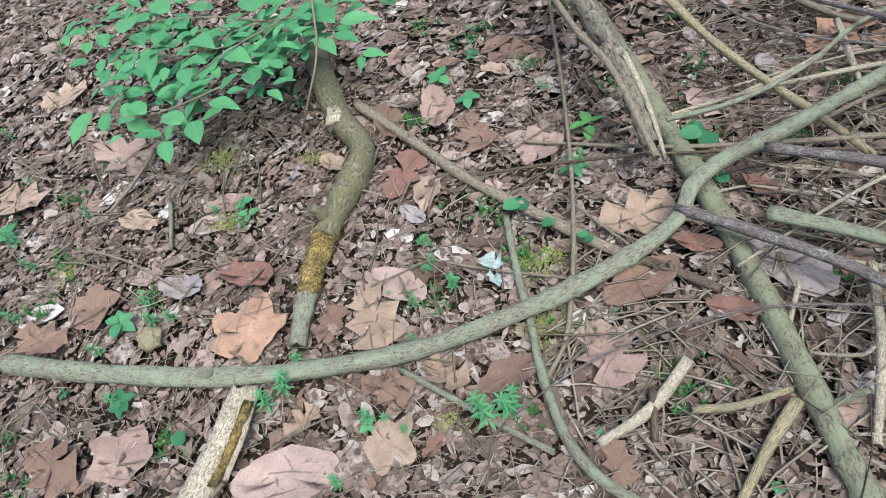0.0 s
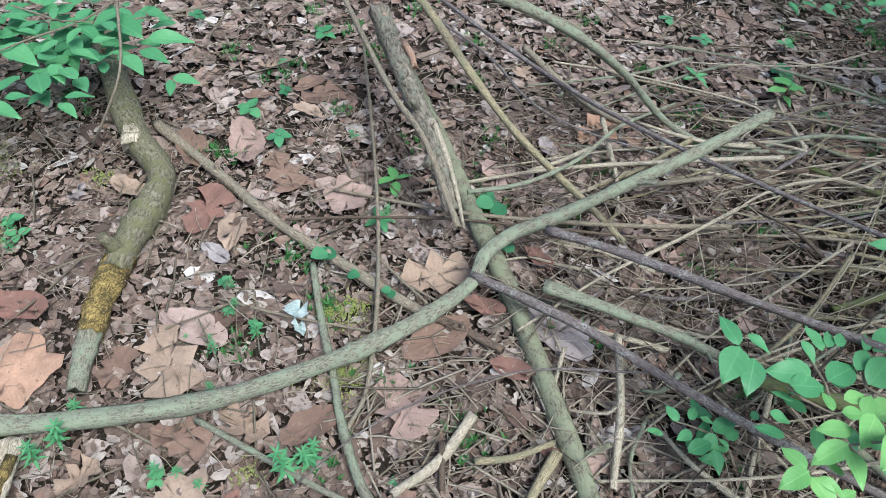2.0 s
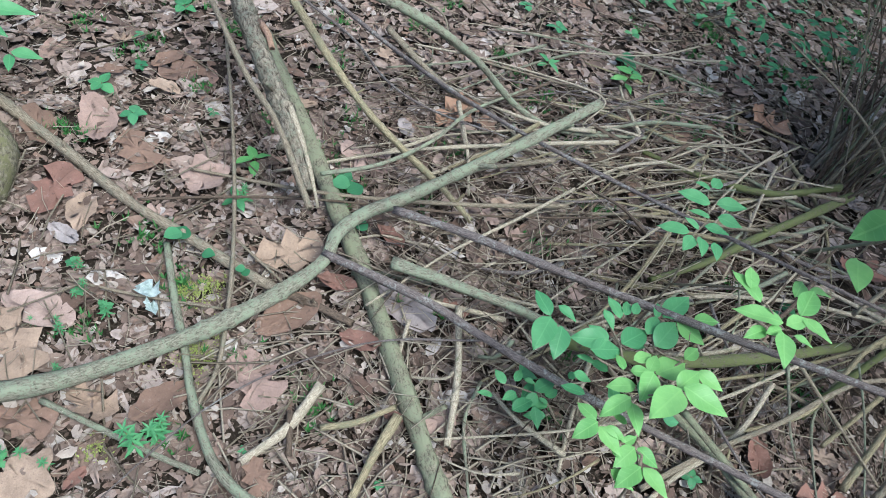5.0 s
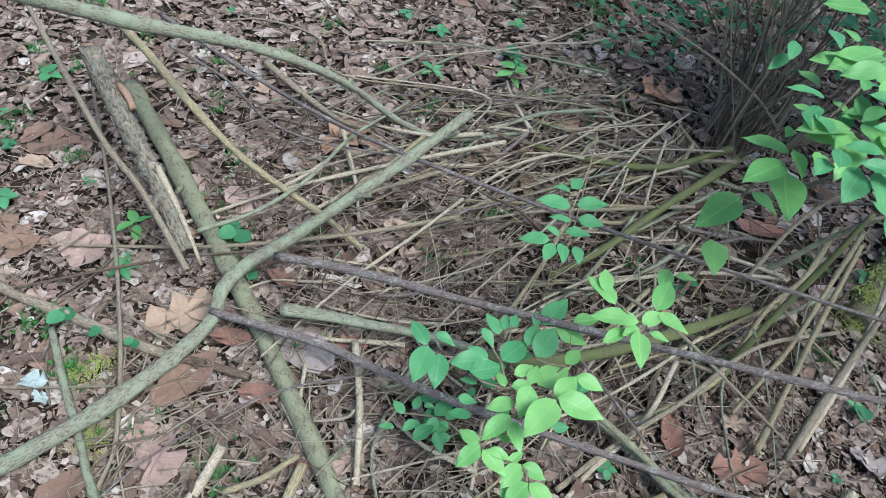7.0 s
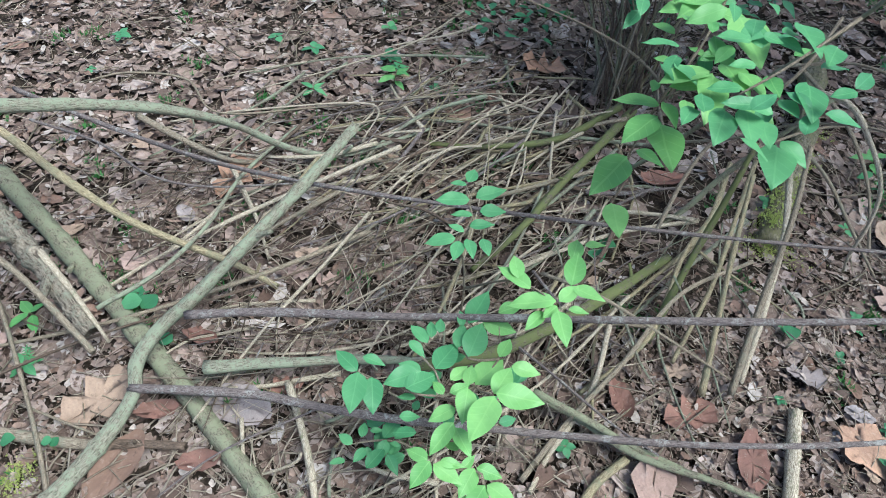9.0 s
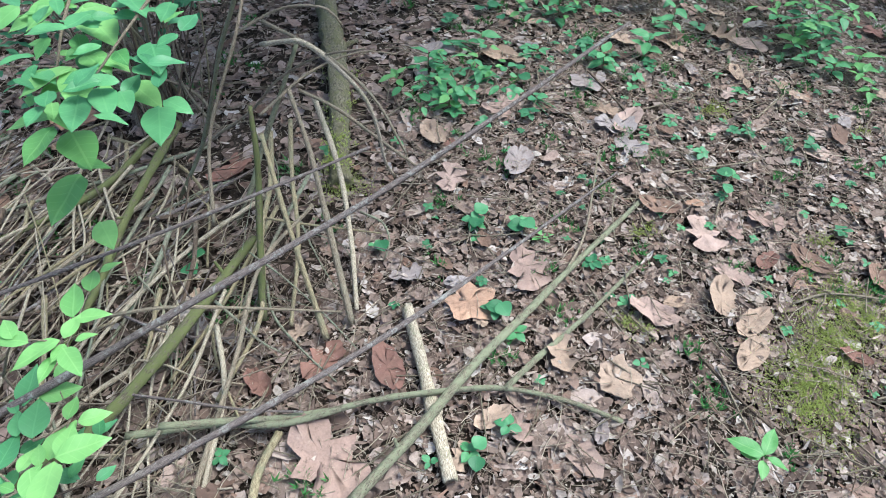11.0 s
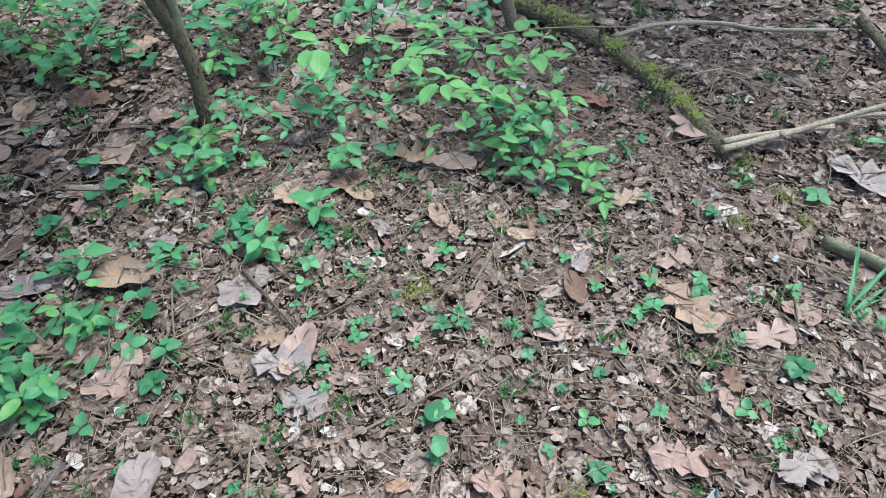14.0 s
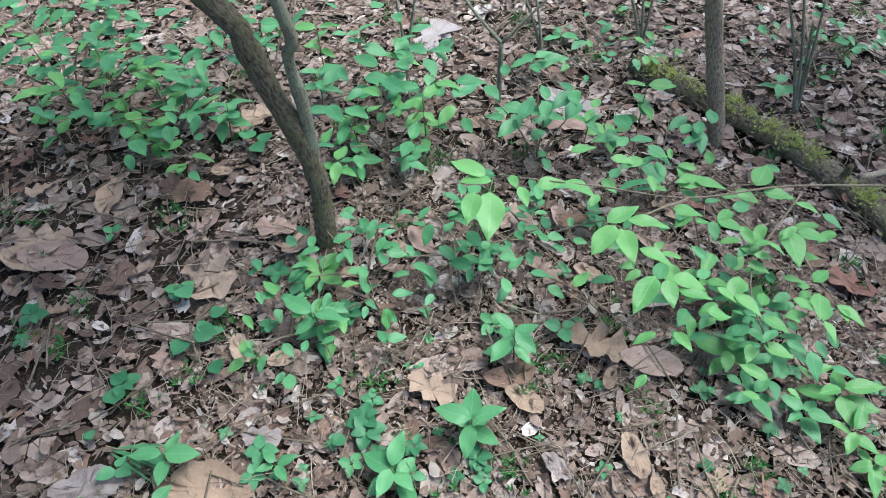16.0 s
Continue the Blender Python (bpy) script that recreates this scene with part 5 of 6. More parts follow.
for row in [(0.998, 0.774, 0.54, 143, 0.036), (1.007, 0.778, 0.54, 36, 0.051), (0.977, 0.733, 0.54, 151, 0.073), (0.992, 0.73, 0.54, -8, 0.075), (0.956, 0.693, 0.54, 138, 0.045), (0.976, 0.694, 0.54, -29, 0.055), (0.887, 0.658, 0.54, 148, 0.062), (0.913, 0.664, 0.54, 118, 0.036), (0.931, 0.671, 0.54, -24, 0.054), (0.891, 0.647, 0.54, -140, 0.052), (0.908, 0.644, 0.54, -114, 0.052), (0.936, 0.629, 0.54, -107, 0.042)]:
    green_leaf(plant, 2, *row)
for row in [(0.928, 0.401, 0.6, 147, 0.086), (0.905, 0.448, 0.6, 101, 0.076), (0.901, 0.479, 0.6, 60, 0.053), (0.976, 0.412, 0.6, 39, 0.082), (0.974, 0.408, 0.6, -60, 0.062), (0.917, 0.384, 0.6, -117, 0.072), (0.936, 0.375, 0.6, -44, 0.036), (0.933, 0.396, 0.6, 8, 0.053), (0.905, 0.402, 0.58, -168, 0.052), (0.929, 0.395, 0.59, -171, 0.04), (1.078, 0.497, 0.52, 36, 0.069), (1.126, 0.512, 0.52, -28, 0.045)]:
    green_leaf(plant, 3, *row)
plant = shoot("honeysuckle_branch", "overhanging honeysuckle branch with large bright green leaves",
    [(1.47, .63, 1), (1.285, .537, .95), (1.234, .541, .85), (1.244, .565, .7), (1.236, .552, .55)],
    [(1.35, .466, .95), (1.297, .503, .9), (1.234, .541, .85)])
for row in [(1.518, .74, .97, 153, .092), (1.42, .607, .98, 179, .125), (1.427, .668, .96, 78, .049), (1.355, .621, .96, 162, .072), (1.395, .594, .95, -41, .068), (1.295, .529, .93, 92, .034), (1.251, .484, .94, 166, .097), (1.251, .477, .94, -139, .108), (1.289, .49, .94, -111, .09), (1.233, .481, .92, 156, .055), (1.201, .545, .9, -146, .034), (1.194, .511, .88, -110, .058), (1.205, .522, .86, 131, .079), (1.179, .5, .86, -177, .086), (1.216, .517, .82, -124, .12), (1.21, .536, .74, -70, .059)]:
    green_leaf(plant, 3, *row)
for row in [(1.221, .554, .7, -165, .126), (1.195, .531, .6, -125, .092), (1.273, .568, .9, 123, .037), (1.345, .634, .9, 99, .049), (1.283, .452, .95, -96, .067), (1.167, .458, .93, -135, .048), (1.209, .39, .95, -99, .038), (1.385, .574, .97, 135, .091), (1.373, .545, .98, -119, .124), (1.295, .415, .9, -108, .08)]:
    green_leaf(plant, 3, *row)
fill_leaves(plant, (1, 2, 3), 24, (1.343, .541, .95), (.16, .16, .08), .055, 12)
plant = shoot("honeysuckle_branch", "overhanging honeysuckle branch with mid-green leaves",
    [(1.431, .377, 1.05), (1.288, .385, 1), (1.213, .409, .95)])
for row in [(1.298, .44, 1, 63, .067), (1.344, .446, 1, -85, .047), (1.416, .379, 1, -158, .067), (1.315, .355, .98, -135, .086), (1.27, .362, .96, -109, .049), (1.277, .427, .98, 151, .046), (1.236, .412, .96, 145, .055), (1.198, .374, .96, -132, .079), (1.212, .349, .95, -129, .063), (1.271, .326, .9, -94, .057), (1.254, .322, .9, -144, .095), (1.168, .389, .96, -148, .082), (1.378, .443, 1.02, -120, .09), (1.299, .276, 1.02, 153, .04)]:
    green_leaf(plant, 2, *row)
fill_leaves(plant, (1, 2, 3), 24, (1.239, .424, 1), (.16, .16, .08), .055, 12)
plant = shoot("green_shrub", "leafy green shrub with many small mid-green leaves beside the crooked log",
    [(-.685, 2.031, .25), (-.76, 1.709, .3), (-.889, 1.548, .32), (-1.04, 1.434, .3)],
    [(-.823, 1.67, .3), (-1.03, 1.763, .3), (-1.303, 1.815, .3), (-1.507, 1.875, .28)],
    [(-.894, 1.398, .3), (-1.093, 1.35, .28), (-1.293, 1.406, .25)],
    [(-1.201, 1.46, 0), (-1.048, 1.362, .2), (-1.009, 1.502, .3)])
for row in [(-1.437, 1.792, .3, -61, .104), (-1.398, 1.877, .3, -176, .089), (-1.299, 1.752, .3, -55, .115), (-1.209, 1.638, .3, -75, .165), (-1.168, 1.714, .3, -143, .054), (-1.115, 1.728, .3, 130, .165), (-1.063, 1.639, .31, -38, .139), (-.938, 1.549, .31, -33, .126), (-.863, 1.426, .31, -128, .076), (-.875, 1.345, .31, 11, .058), (-.798, 1.362, .31, 113, .134), (-.748, 1.349, .31, 6, .072), (-.759, 1.341, .3, -43, .072), (-.926, 1.335, .3, -19, .107), (-.952, 1.262, .3, -64, .109), (-.983, 1.258, .3, 140, .117)]:
    green_leaf(plant, 2, *row)
for row in [(-1.012, 1.199, .3, -66, .09), (-1.028, 1.224, .3, 175, .091), (-1.119, 1.344, .29, 145, .095), (-1.147, 1.327, .29, -159, .062), (-1.177, 1.277, .28, -140, .048), (-1.265, 1.389, .28, -83, .086), (-1.326, 1.402, .28, -98, .131), (-1.059, 1.438, .3, -136, .07), (-1.013, 1.403, .3, 22, .061)]:
    green_leaf(plant, 2, *row)
fill_leaves(plant, (1, 2, 2), 120, (-1.089, 1.591, .25), (.32, .24, .07), .07, 90)
fill_leaves(plant, (1, 2, 2), 70, (-.801, 1.694, .27), (.25, .2, .07), .07, 55)
plant = shoot("green_shrub", "leafy green shrub twig with mid-green oval leaves",
    [(-.478, 1.854, .25), (-.686, 1.685, .3), (-.844, 1.645, .32)])
for row in [(-.98, 1.717, .3, 48, .081), (-.904, 1.636, .3, -25, .081), (-.849, 1.707, .3, 61, .074), (-.785, 1.658, .3, -40, .1), (-.779, 1.545, .3, -23, .085), (-.896, 1.752, .3, 129, .14), (-.723, 1.697, .3, -39, .146), (-.617, 1.638, .28, 2, .131), (-.626, 1.585, .28, -24, .092), (-.538, 1.497, .26, -5, .077), (-.542, 1.499, .25, -86, .063), (-1.082, 1.811, .3, 132, .152), (-1.214, 1.852, .3, 144, .149), (-.952, 1.488, .3, -128, .068), (-1.018, 1.531, .3, -163, .073), (-.738, 1.432, .3, 140, .087)]:
    green_leaf(plant, 2, *row)
for row in [(-.833, 1.561, .3, -153, .057), (-1.023, 1.671, .3, -28, .067), (-1.345, 1.765, .3, 102, .159), (-.66, 1.538, .3, -48, .111)]:
    green_leaf(plant, 2, *row)
fill_leaves(plant, (1, 2, 2), 60, (-1.343, 1.892, .27), (.28, .224, .07), .07, 40)
plant = shoot("low_sapling", "spreading low sapling branch with pale green pointed leaves",
    [(4.078, -1.553, .2), (3.948, -1.175, .28), (3.83, -.898, .32), (3.831, -.672, .33), (3.839, -.41, .33)],
    [(3.83, -.898, .32), (3.706, -.754, .33), (3.562, -.795, .3)],
    [(3.926, -1.172, .28), (3.741, -1.179, .25), (3.603, -1.276, .2)],
    [(3.859, -1.012, 0), (3.808, -.948, .2), (3.83, -.898, .32)])
for row in [(3.835, -.381, .33, 70, .119), (3.816, -.398, .33, 94, .096), (3.775, -.4, .33, -174, .153), (3.77, -.36, .33, 177, .118), (3.844, -.446, .33, -158, .054), (3.805, -.472, .33, -158, .076), (3.811, -.515, .33, -65, .087), (3.841, -.585, .33, -119, .102), (3.801, -.672, .33, 149, .05), (3.707, -.693, .33, -51, .109), (3.691, -.712, .34, 147, .116), (3.684, -.725, .34, -165, .121), (3.713, -.739, .34, -97, .109), (3.636, -.766, .33, -113, .098), (3.565, -.804, .32, 154, .132), (3.56, -.828, .32, -168, .079)]:
    green_leaf(plant, 3, *row)
for row in [(3.57, -.842, .32, -98, .089), (3.539, -.855, .31, -103, .083), (3.492, -.912, .31, -90, .057), (3.9, -.803, .32, -167, .062), (3.785, -.854, .32, -91, .084)]:
    green_leaf(plant, 3, *row)
fill_leaves(plant, (2, 3, 3), 40, (3.72, -.94, .25), (.42, .34, .07), .055, 6)
plant = shoot("low_sapling", "spreading sapling branch with pale green pointed leaves",
    [(3.93, -1.2, .28), (3.669, -1.05, .25), (3.481, -1.079, .2)],
    [(3.823, -1.162, .26), (3.681, -1.219, .22), (3.621, -1.314, .18)])
for row in [(3.889, -.879, .3, -55, .113), (3.915, -.923, .3, -103, .089), (3.78, -.967, .3, -120, .076), (3.823, -.999, .3, 156, .078), (3.936, -1.088, .28, -24, .114), (3.917, -1.1, .28, -104, .087), (3.793, -1.137, .28, -170, .126), (3.787, -1.162, .28, -103, .082), (3.587, -.998, .26, -138, .087), (3.64, -1.017, .26, 158, .086), (3.538, -1.058, .25, -129, .075), (3.654, -1.19, .25, -43, .067), (3.63, -1.202, .24, 168, .094), (3.617, -1.245, .22, -133, .083), (3.611, -1.256, .22, -172, .049), (3.491, -1.043, .2, 163, .059)]:
    green_leaf(plant, 3, *row)
for row in [(3.494, -1.068, .2, -111, .079), (3.582, -1.132, .2, -75, .059), (3.748, -1.036, .24, -102, .084), (3.72, -.965, .24, 156, .076), (3.997, -.708, .28, -91, .078), (3.984, -.598, .3, -60, .089)]:
    green_leaf(plant, 3, *row)
fill_leaves(plant, (2, 3, 3), 40, (3.72, -.94, .25), (.42, .34, .07), .055, 6)
plant = shoot("tall_seedling", "young seedling with large bright green leaves near the path",
    [(1.303, -.938, 0), (1.289, -.894, .2), (1.306, -.871, .33)])
for row in [(1.301, -.87, .34, 78, .082), (1.301, -.87, .34, -14, .076), (1.297, -.875, .34, -100, .05), (1.295, -.872, .33, 178, .05), (1.299, -.867, .33, 92, .046)]:
    green_leaf(plant, 3, *row)
plant = shoot("tall_seedling", "young seedling with large bright green leaves near the path",
    [(1.374, -1.363, 0), (1.371, -1.259, .25), (1.431, -1.198, .4)])
for row in [(1.393, -1.179, .42, 34, .118), (1.428, -1.186, .42, -3, .09), (1.453, -1.192, .42, -48, .076), (1.407, -1.189, .42, -85, .088), (1.397, -1.196, .4, 147, .086), (1.393, -1.261, .4, -77, .12), (1.375, -1.202, .38, -142, .06), (1.357, -1.141, .36, 77, .065), (1.343, -1.131, .36, 129, .065), (1.374, -1.268, .4, -116, .06)]:
    green_leaf(plant, 3, *row)
for row in [(-.727, .595, .08), (-.662, .684, .07), (-1.741, 1.437, .06), (-1.469, 1.264, .05), (-1.548, 1.075, .06), (-1.508, .895, .06), (-1.205, .772, .06), (-1.126, .9, .07), (-1.047, .858, .06), (-1.012, 1.204, .05), (-.906, 1.128, .05), (-.402, .73, .04), (-.465, .857, .04), (-.449, .548, .05), (-.398, .52, .05), (-.53, .415, .05), (-1.984, 1.733, .06), (-.694, .632, .09), (-.225, .523, .1), (-.185, .55, .09), (-1.103, .636, .07), (-1.094, .854, .07), (-.486, .545, .06), (-.318, .883, .05), (-.417, .853, .04), (-.374, .931, .05), (-.005, 1.205, .06), (-1.667, 1.181, .08), (-.921, 1.19, .05), (-.385, 1.003, .05), (-.319, .867, .06), (-.38, .922, .05), (-.409, .831, .05), (-.19, .544, .08), (3.435, -.677, .05), (3.453, -.983, .06), (3.342, -.774, .04), (2.938, -1.823, .05), (2.836, -1.001, .05), (2.924, -.249, .06), (2.847, -1.962, .06), (2.819, -2.014, .06), (2.874, -.864, .05), (2.821, -1.033, .05)]:
    cleavers(*row)
grass(2.781, -.009, .163, -106)
grass(1.952, -1.825, .213, -88)
grass(2.85, -1.932, .255, -49)
grass(3.09, .448, .2, -94)
MOSS_ROWS = [(2.118, -1.183, .13), (2.047, -1.248, .1), (1.935, -1.144, .14), (1.791, -1.109, .16), (1.702, -1.088, .14), (2.361, -1.138, .05), (2.186, -.564, .04), (1.801, -.588, .045), (1.92, -1.4, .08), (3.242, -1.721, .035), (3.523, -1.846, .06), (-1.045, 1.416, .08), (-.964, 1.161, .05), (-.118, .745, .07), (-.135, .921, .05), (-1.425, 1.042, .05), (-.746, 1.369, .04), (2.967, -.748, .06), (3.226, -1.758, .04), (3.351, -1.939, .05), (3.233, -1.958, .04), (3.032, -1.301, .035), (2.045, .456, .1), (-.088, .921, .05), (1.791, -.647, .03), (2.215, -.596, .03), (-.311, .537, .03)]
LICHEN_ROWS = [(-.227, .918, .1), (-.219, .871, .08), (2.345, -1.442, .07), (2.324, -1.467, .05), (3.057, -1.806, .05)]
LOW_SHRUBS = [
    ("low_shrub", (2, 3, 1), 55, (4.274, 1.096, .3), (.34, .34, .15), .08, "low leafy shrub with fresh green leaves"),
    ("low_shrub", (1, 2, 2), 46, (4.255, .782, .25), (.3, .3, .125), .075, "low leafy shrub with mid green leaves"),
    ("low_shrub", (1, 2, 2), 42, (4.35, 1.218, .35), (.3, .3, .175), .08, "low leafy shrub with mid green leaves"),
    ("low_shrub", (2, 3, 1), 33, (4.237, -.006, .2), (.26, .26, .1), .085, "low leafy shrub with fresh green leaves"),
    ("low_shrub", (1, 2, 2), 28, (4.48, -.036, .25), (.24, .24, .125), .085, "low leafy shrub with mid green leaves"),
    ("low_shrub", (1, 2, 2), 31, (4.59, .546, .25), (.3, .3, .125), .075, "low leafy shrub with mid green leaves"),
    ("low_shrub", (2, 3, 1), 28, (4.137, .657, .12), (.2, .2, .06), .07, "low leafy shrub with fresh green leaves"),
    ("low_shrub", (1, 2, 2), 19, (4.273, -.509, .22), (.2, .2, .11), .085, "low leafy shrub with mid green leaves"),
    ("low_shrub", (1, 2, 2), 20, (4.132, -.885, .2), (.2, .2, .1), .08, "low leafy shrub with mid green leaves"),
    ("low_shrub", (2, 3, 1), 35, (4.906, -.779, .1), (.3, .3, .05), .05, "low leafy shrub with fresh green leaves"),
    ("low_shrub", (1, 2, 2), 34, (4.988, -1.51, .1), (.3, .3, .05), .05, "low leafy shrub with mid green leaves"),
    ("low_shrub", (1, 2, 2), 35, (3.707, -.05, .12), (.2, .2, .06), .05, "low leafy shrub with mid green leaves")
]
LOW_SHRUBS += [
    ("low_shrub", (2, 3, 1), 42, (3.598, -1.098, .12), (.18, .18, .06), .05, "low leafy shrub with fresh green leaves"),
    ("low_shrub", (1, 2, 2), 29, (3.207, -2.435, .12), (.15, .15, .06), .06, "low leafy shrub with mid green leaves"),
    ("low_shrub", (1, 2, 2), 40, (3.812, -.344, .15), (.25, .25, .075), .06, "low leafy shrub with mid green leaves"),
    ("low_shrub", (2, 3, 1), 45, (2.769, .263, .1), (.2, .2, .05), .05, "low leafy shrub with fresh green leaves"),
    ("low_shrub", (1, 2, 2), 46, (2.011, 2.24, .15), (.3, .3, .075), .06, "low leafy shrub with mid green leaves"),
    ("low_shrub", (1, 2, 2), 43, (1.741, 2.388, .15), (.3, .3, .075), .06, "low leafy shrub with mid green leaves"),
    ("low_shrub", (2, 3, 1), 44, (3.516, .053, .1), (.25, .25, .05), .05, "low leafy shrub with fresh green leaves"),
    ("low_shrub", (1, 2, 2), 45, (3.918, -.529, .1), (.25, .25, .05), .05, "low leafy shrub with mid green leaves"),
    ("low_shrub", (1, 2, 2), 36, (3.627, -1.059, .12), (.15, .15, .06), .06, "low leafy shrub with mid green leaves"),
    ("low_shrub", (2, 3, 1), 41, (2.269, 2.728, .15), (.2, .2, .075), .06, "low leafy shrub with fresh green leaves"),
    ("low_shrub", (1, 2, 2), 46, (2.845, 2.688, .15), (.2, .2, .075), .055, "low leafy shrub with mid green leaves"),
    ("low_shrub", (1, 2, 2), 35, (2.615, .314, .08), (.14, .14, .05), .055, "low leafy shrub with mid green leaves")
]
LOG_MOSS = [(2.1, .5, .05), (2.3, .585, .06), (2.45, .66, .07), (2.7, .79, .05), (4.764, -.893, .08), (4.671, -1.029, .08), (4.582, -1.158, .08), (4.466, -1.274, .08), (4.333, -1.395, .08), (3.99, -1.617, .08), (3.787, -1.694, .08), (3.619, -1.757, .08)]
THIN_SHRUBS = [
    ((4.608, -1.398, 0), [(4.668, -1.245, .403), (4.668, -1.269, .461), (4.668, -1.35, .41), (4.668, -1.343, .331)]),
    ((4.952, -.873, 0), [(5.012, -.753, .312), (5.012, -.824, .316), (5.012, -.883, .276)]),
    ((4.765, .038, 0), [(4.825, .086, .364), (4.825, -.016, .327)]),
    ((4.87, -.489, 0), [(4.93, -.429, .294), (4.93, -.39, .247)])
]
SEED_BALL = (-1.074, .79, .03)
STONE = (.653, 1.39, 0)
SAP_LINE = [(4.44, -1.076, .12), (4.44, -1.014, .332), (4.44, -.962, .516), (4.44, -.894, .749), (4.44, -.807, 1.056)]

# ---- trees ----
def trunk(name, label, parts):
    main = None
    for k, (r0, r1, material, pts) in enumerate(parts):
        verts, faces, uvs = tube(pts, r0, r1, 14, 0.03, 0.12, stick_rng)
        ob = new(name if k == 0 else "limb", mesh_of(name, verts, faces, material, uvs))
        if k == 0:
            main = tagged(ob, label, "tree", group="young trees")
        else:
            ob.parent = main


TREE_A = [(0.030, 0.024, BROWN_BARK, [(3.8, 0.1, -0.03), (3.800, 0.074, 0.264), (3.800, 0.093, 0.443), (3.800, 0.136, 0.579), (3.800, 0.169, 0.714), (3.800, 0.220, 0.807), (3.78, 0.75, 1.5)]),
          (0.016, 0.012, GREY_BARK, [(3.800, 0.071, 0.307), (3.800, 0.063, 0.518), (3.800, 0.072, 0.678), (3.800, 0.066, 0.816), (3.85, 0.3, 1.6)])]
trunk("young_tree", "slim leaning forked tree with peeling grey-brown bark", TREE_A)
trunk("sapling", "straight slim sapling with ridged grey bark by the mossy log", [(0.028, 0.022, TAN_BARK, [(4.437, -1.114, -0.03), *SAP_LINE])])
trunk("sapling", "thin forked grey sapling stem", [(0.010, 0.008, GREY_BARK, [(4.54, -0.35, -0.02), (4.55, -0.35, 0.12), (4.56, -0.35, 0.25)]),
      (0.006, 0.004, GREY_BARK, [(4.56, -0.35, 0.25), (4.60, -0.25, 0.34), (4.66, -0.15, 0.44)]), (0.006, 0.004, GREY_BARK, [(4.56, -0.35, 0.25), (4.60, -0.44, 0.34), (4.66, -0.55, 0.44)])])


def crown(tree_name, middle, spread, n, size, seed, lowest=1.75):
    """Unseen foliage added to shade the ground, as one mesh of many small leaves with gaps."""
    r = np.random.RandomState(seed)
    clumps = r.normal(0, 0.5, (n // 40, 3)) * np.array(spread) + np.array(middle)
    who = clumps[r.randint(0, len(clumps), n)] + r.normal(0, 0.16, (n, 3))
    who[:, 2] = np.maximum(who[:, 2], lowest)
    leaf = blade(SPROUTS, 0.6, 2, 0.2, 0.15)
    pts = np.array([v.co[:] for v in leaf.vertices])
    tris = np.array([q for p in leaf.polygons for q in ((p.vertices[0], p.vertices[1], p.vertices[2]), (p.vertices[0], p.vertices[2], p.vertices[3]))])
    ob = scatter("crown", [(pts, tris, pts[:, :2])], who[:, :2], size * r.uniform(0.7, 1.3, n), r.uniform(0, 6.283, n), r.normal(0, 0.5, n), r.normal(0, 0.5, n), who[:, 2], SPROUTS)
    ob.parent = bpy.data.objects[tree_name]
    ob.matrix_basis = Matrix.Translation(-ob.parent.matrix_basis.translation)


# added leaves above the view, offset so their shadow dims the ground
crown("young_tree", (4.3, 0.1, 2.3), (0.7, 0.5, 0.3), 1700, 0.085, 2)
crown("sapling", (5.1, -2.6, 2.7), (0.8, 0.8, 0.4), 3000, 0.085, 3)

# ---- brush pile and shrub ----
brush_rng = np.random.RandomState(17)
BRUSH_WOODS = [(TAN_BARK, "tan"), (PALE_ROT, "pale barkless"), (GREY_BARK, "grey"), (DARK_BARK, "dark brown"), (YELLOW_BARK, "yellowish"), (PURPLE_BARK, "grey-brown"), (PALE_ROT, "pale barkless"), (PALE_ROT, "pale barkless")]


def brush_twig(x, y, turn, far, bow, low, high, r, pick):
    """A thin dead cane lying in the brush, one end lifted, nearly straight."""
    c, d = math.cos(turn), math.sin(turn)
    ends = []
    for f in (0, 0.3, 0.65, 1):
        u, v = x + f * far * c - bow * (f - f * f) * 4 * d, y + f * far * d + bow * (f - f * f) * 4 * c
        ends.append((u + brush_rng.normal(0, 0.005), v + brush_rng.normal(0, 0.005), ground_z(u, v) + low + (high - low) * (1 - f) + brush_rng.uniform(0, 0.008)))
    wood, kind = BRUSH_WOODS[pick % 8]
    stick("dead_twig", wood, r, r * 0.55, ends, f"thin {kind} dead twig in the tangled brush pile", "twig")


# canes fanning out from the old shrub over the pile
for k in range(105):
    x, y = 2.0 - abs(brush_rng.normal(0, 0.5)), 1.2 + brush_rng.normal(0, 0.3)
    brush_twig(x, y, radians(brush_rng.normal(186, 19)), brush_rng.uniform(0.35, 1.1), brush_rng.normal(0, 0.05), brush_rng.uniform(0.012, 0.05), brush_rng.uniform(0.03, 0.13), brush_rng.choice([0.002, 0.003, 0.004, 0.0055, 0.0075]), k)
# shorter ones lying across each other
for k in range(165):
    x, y = brush_rng.uniform(0.3, 1.75), brush_rng.uniform(0.3, 1.75)
    if (y < 0.75 - 0.5 * x or (x > 1.25 and y < 0.75)) and brush_rng.uniform() < 0.75:
        continue
    turn = radians(brush_rng.normal(178, 24) if k % 5 < 3 else brush_rng.uniform(0, 360))
    brush_twig(x + 0.15, y, turn, brush_rng.uniform(0.1, 0.42), brush_rng.normal(0, 0.015), brush_rng.uniform(0.015, 0.06), brush_rng.uniform(0.02, 0.09), brush_rng.choice([0.0018, 0.0025, 0.0035, 0.005, 0.008]), brush_rng.randint(8))
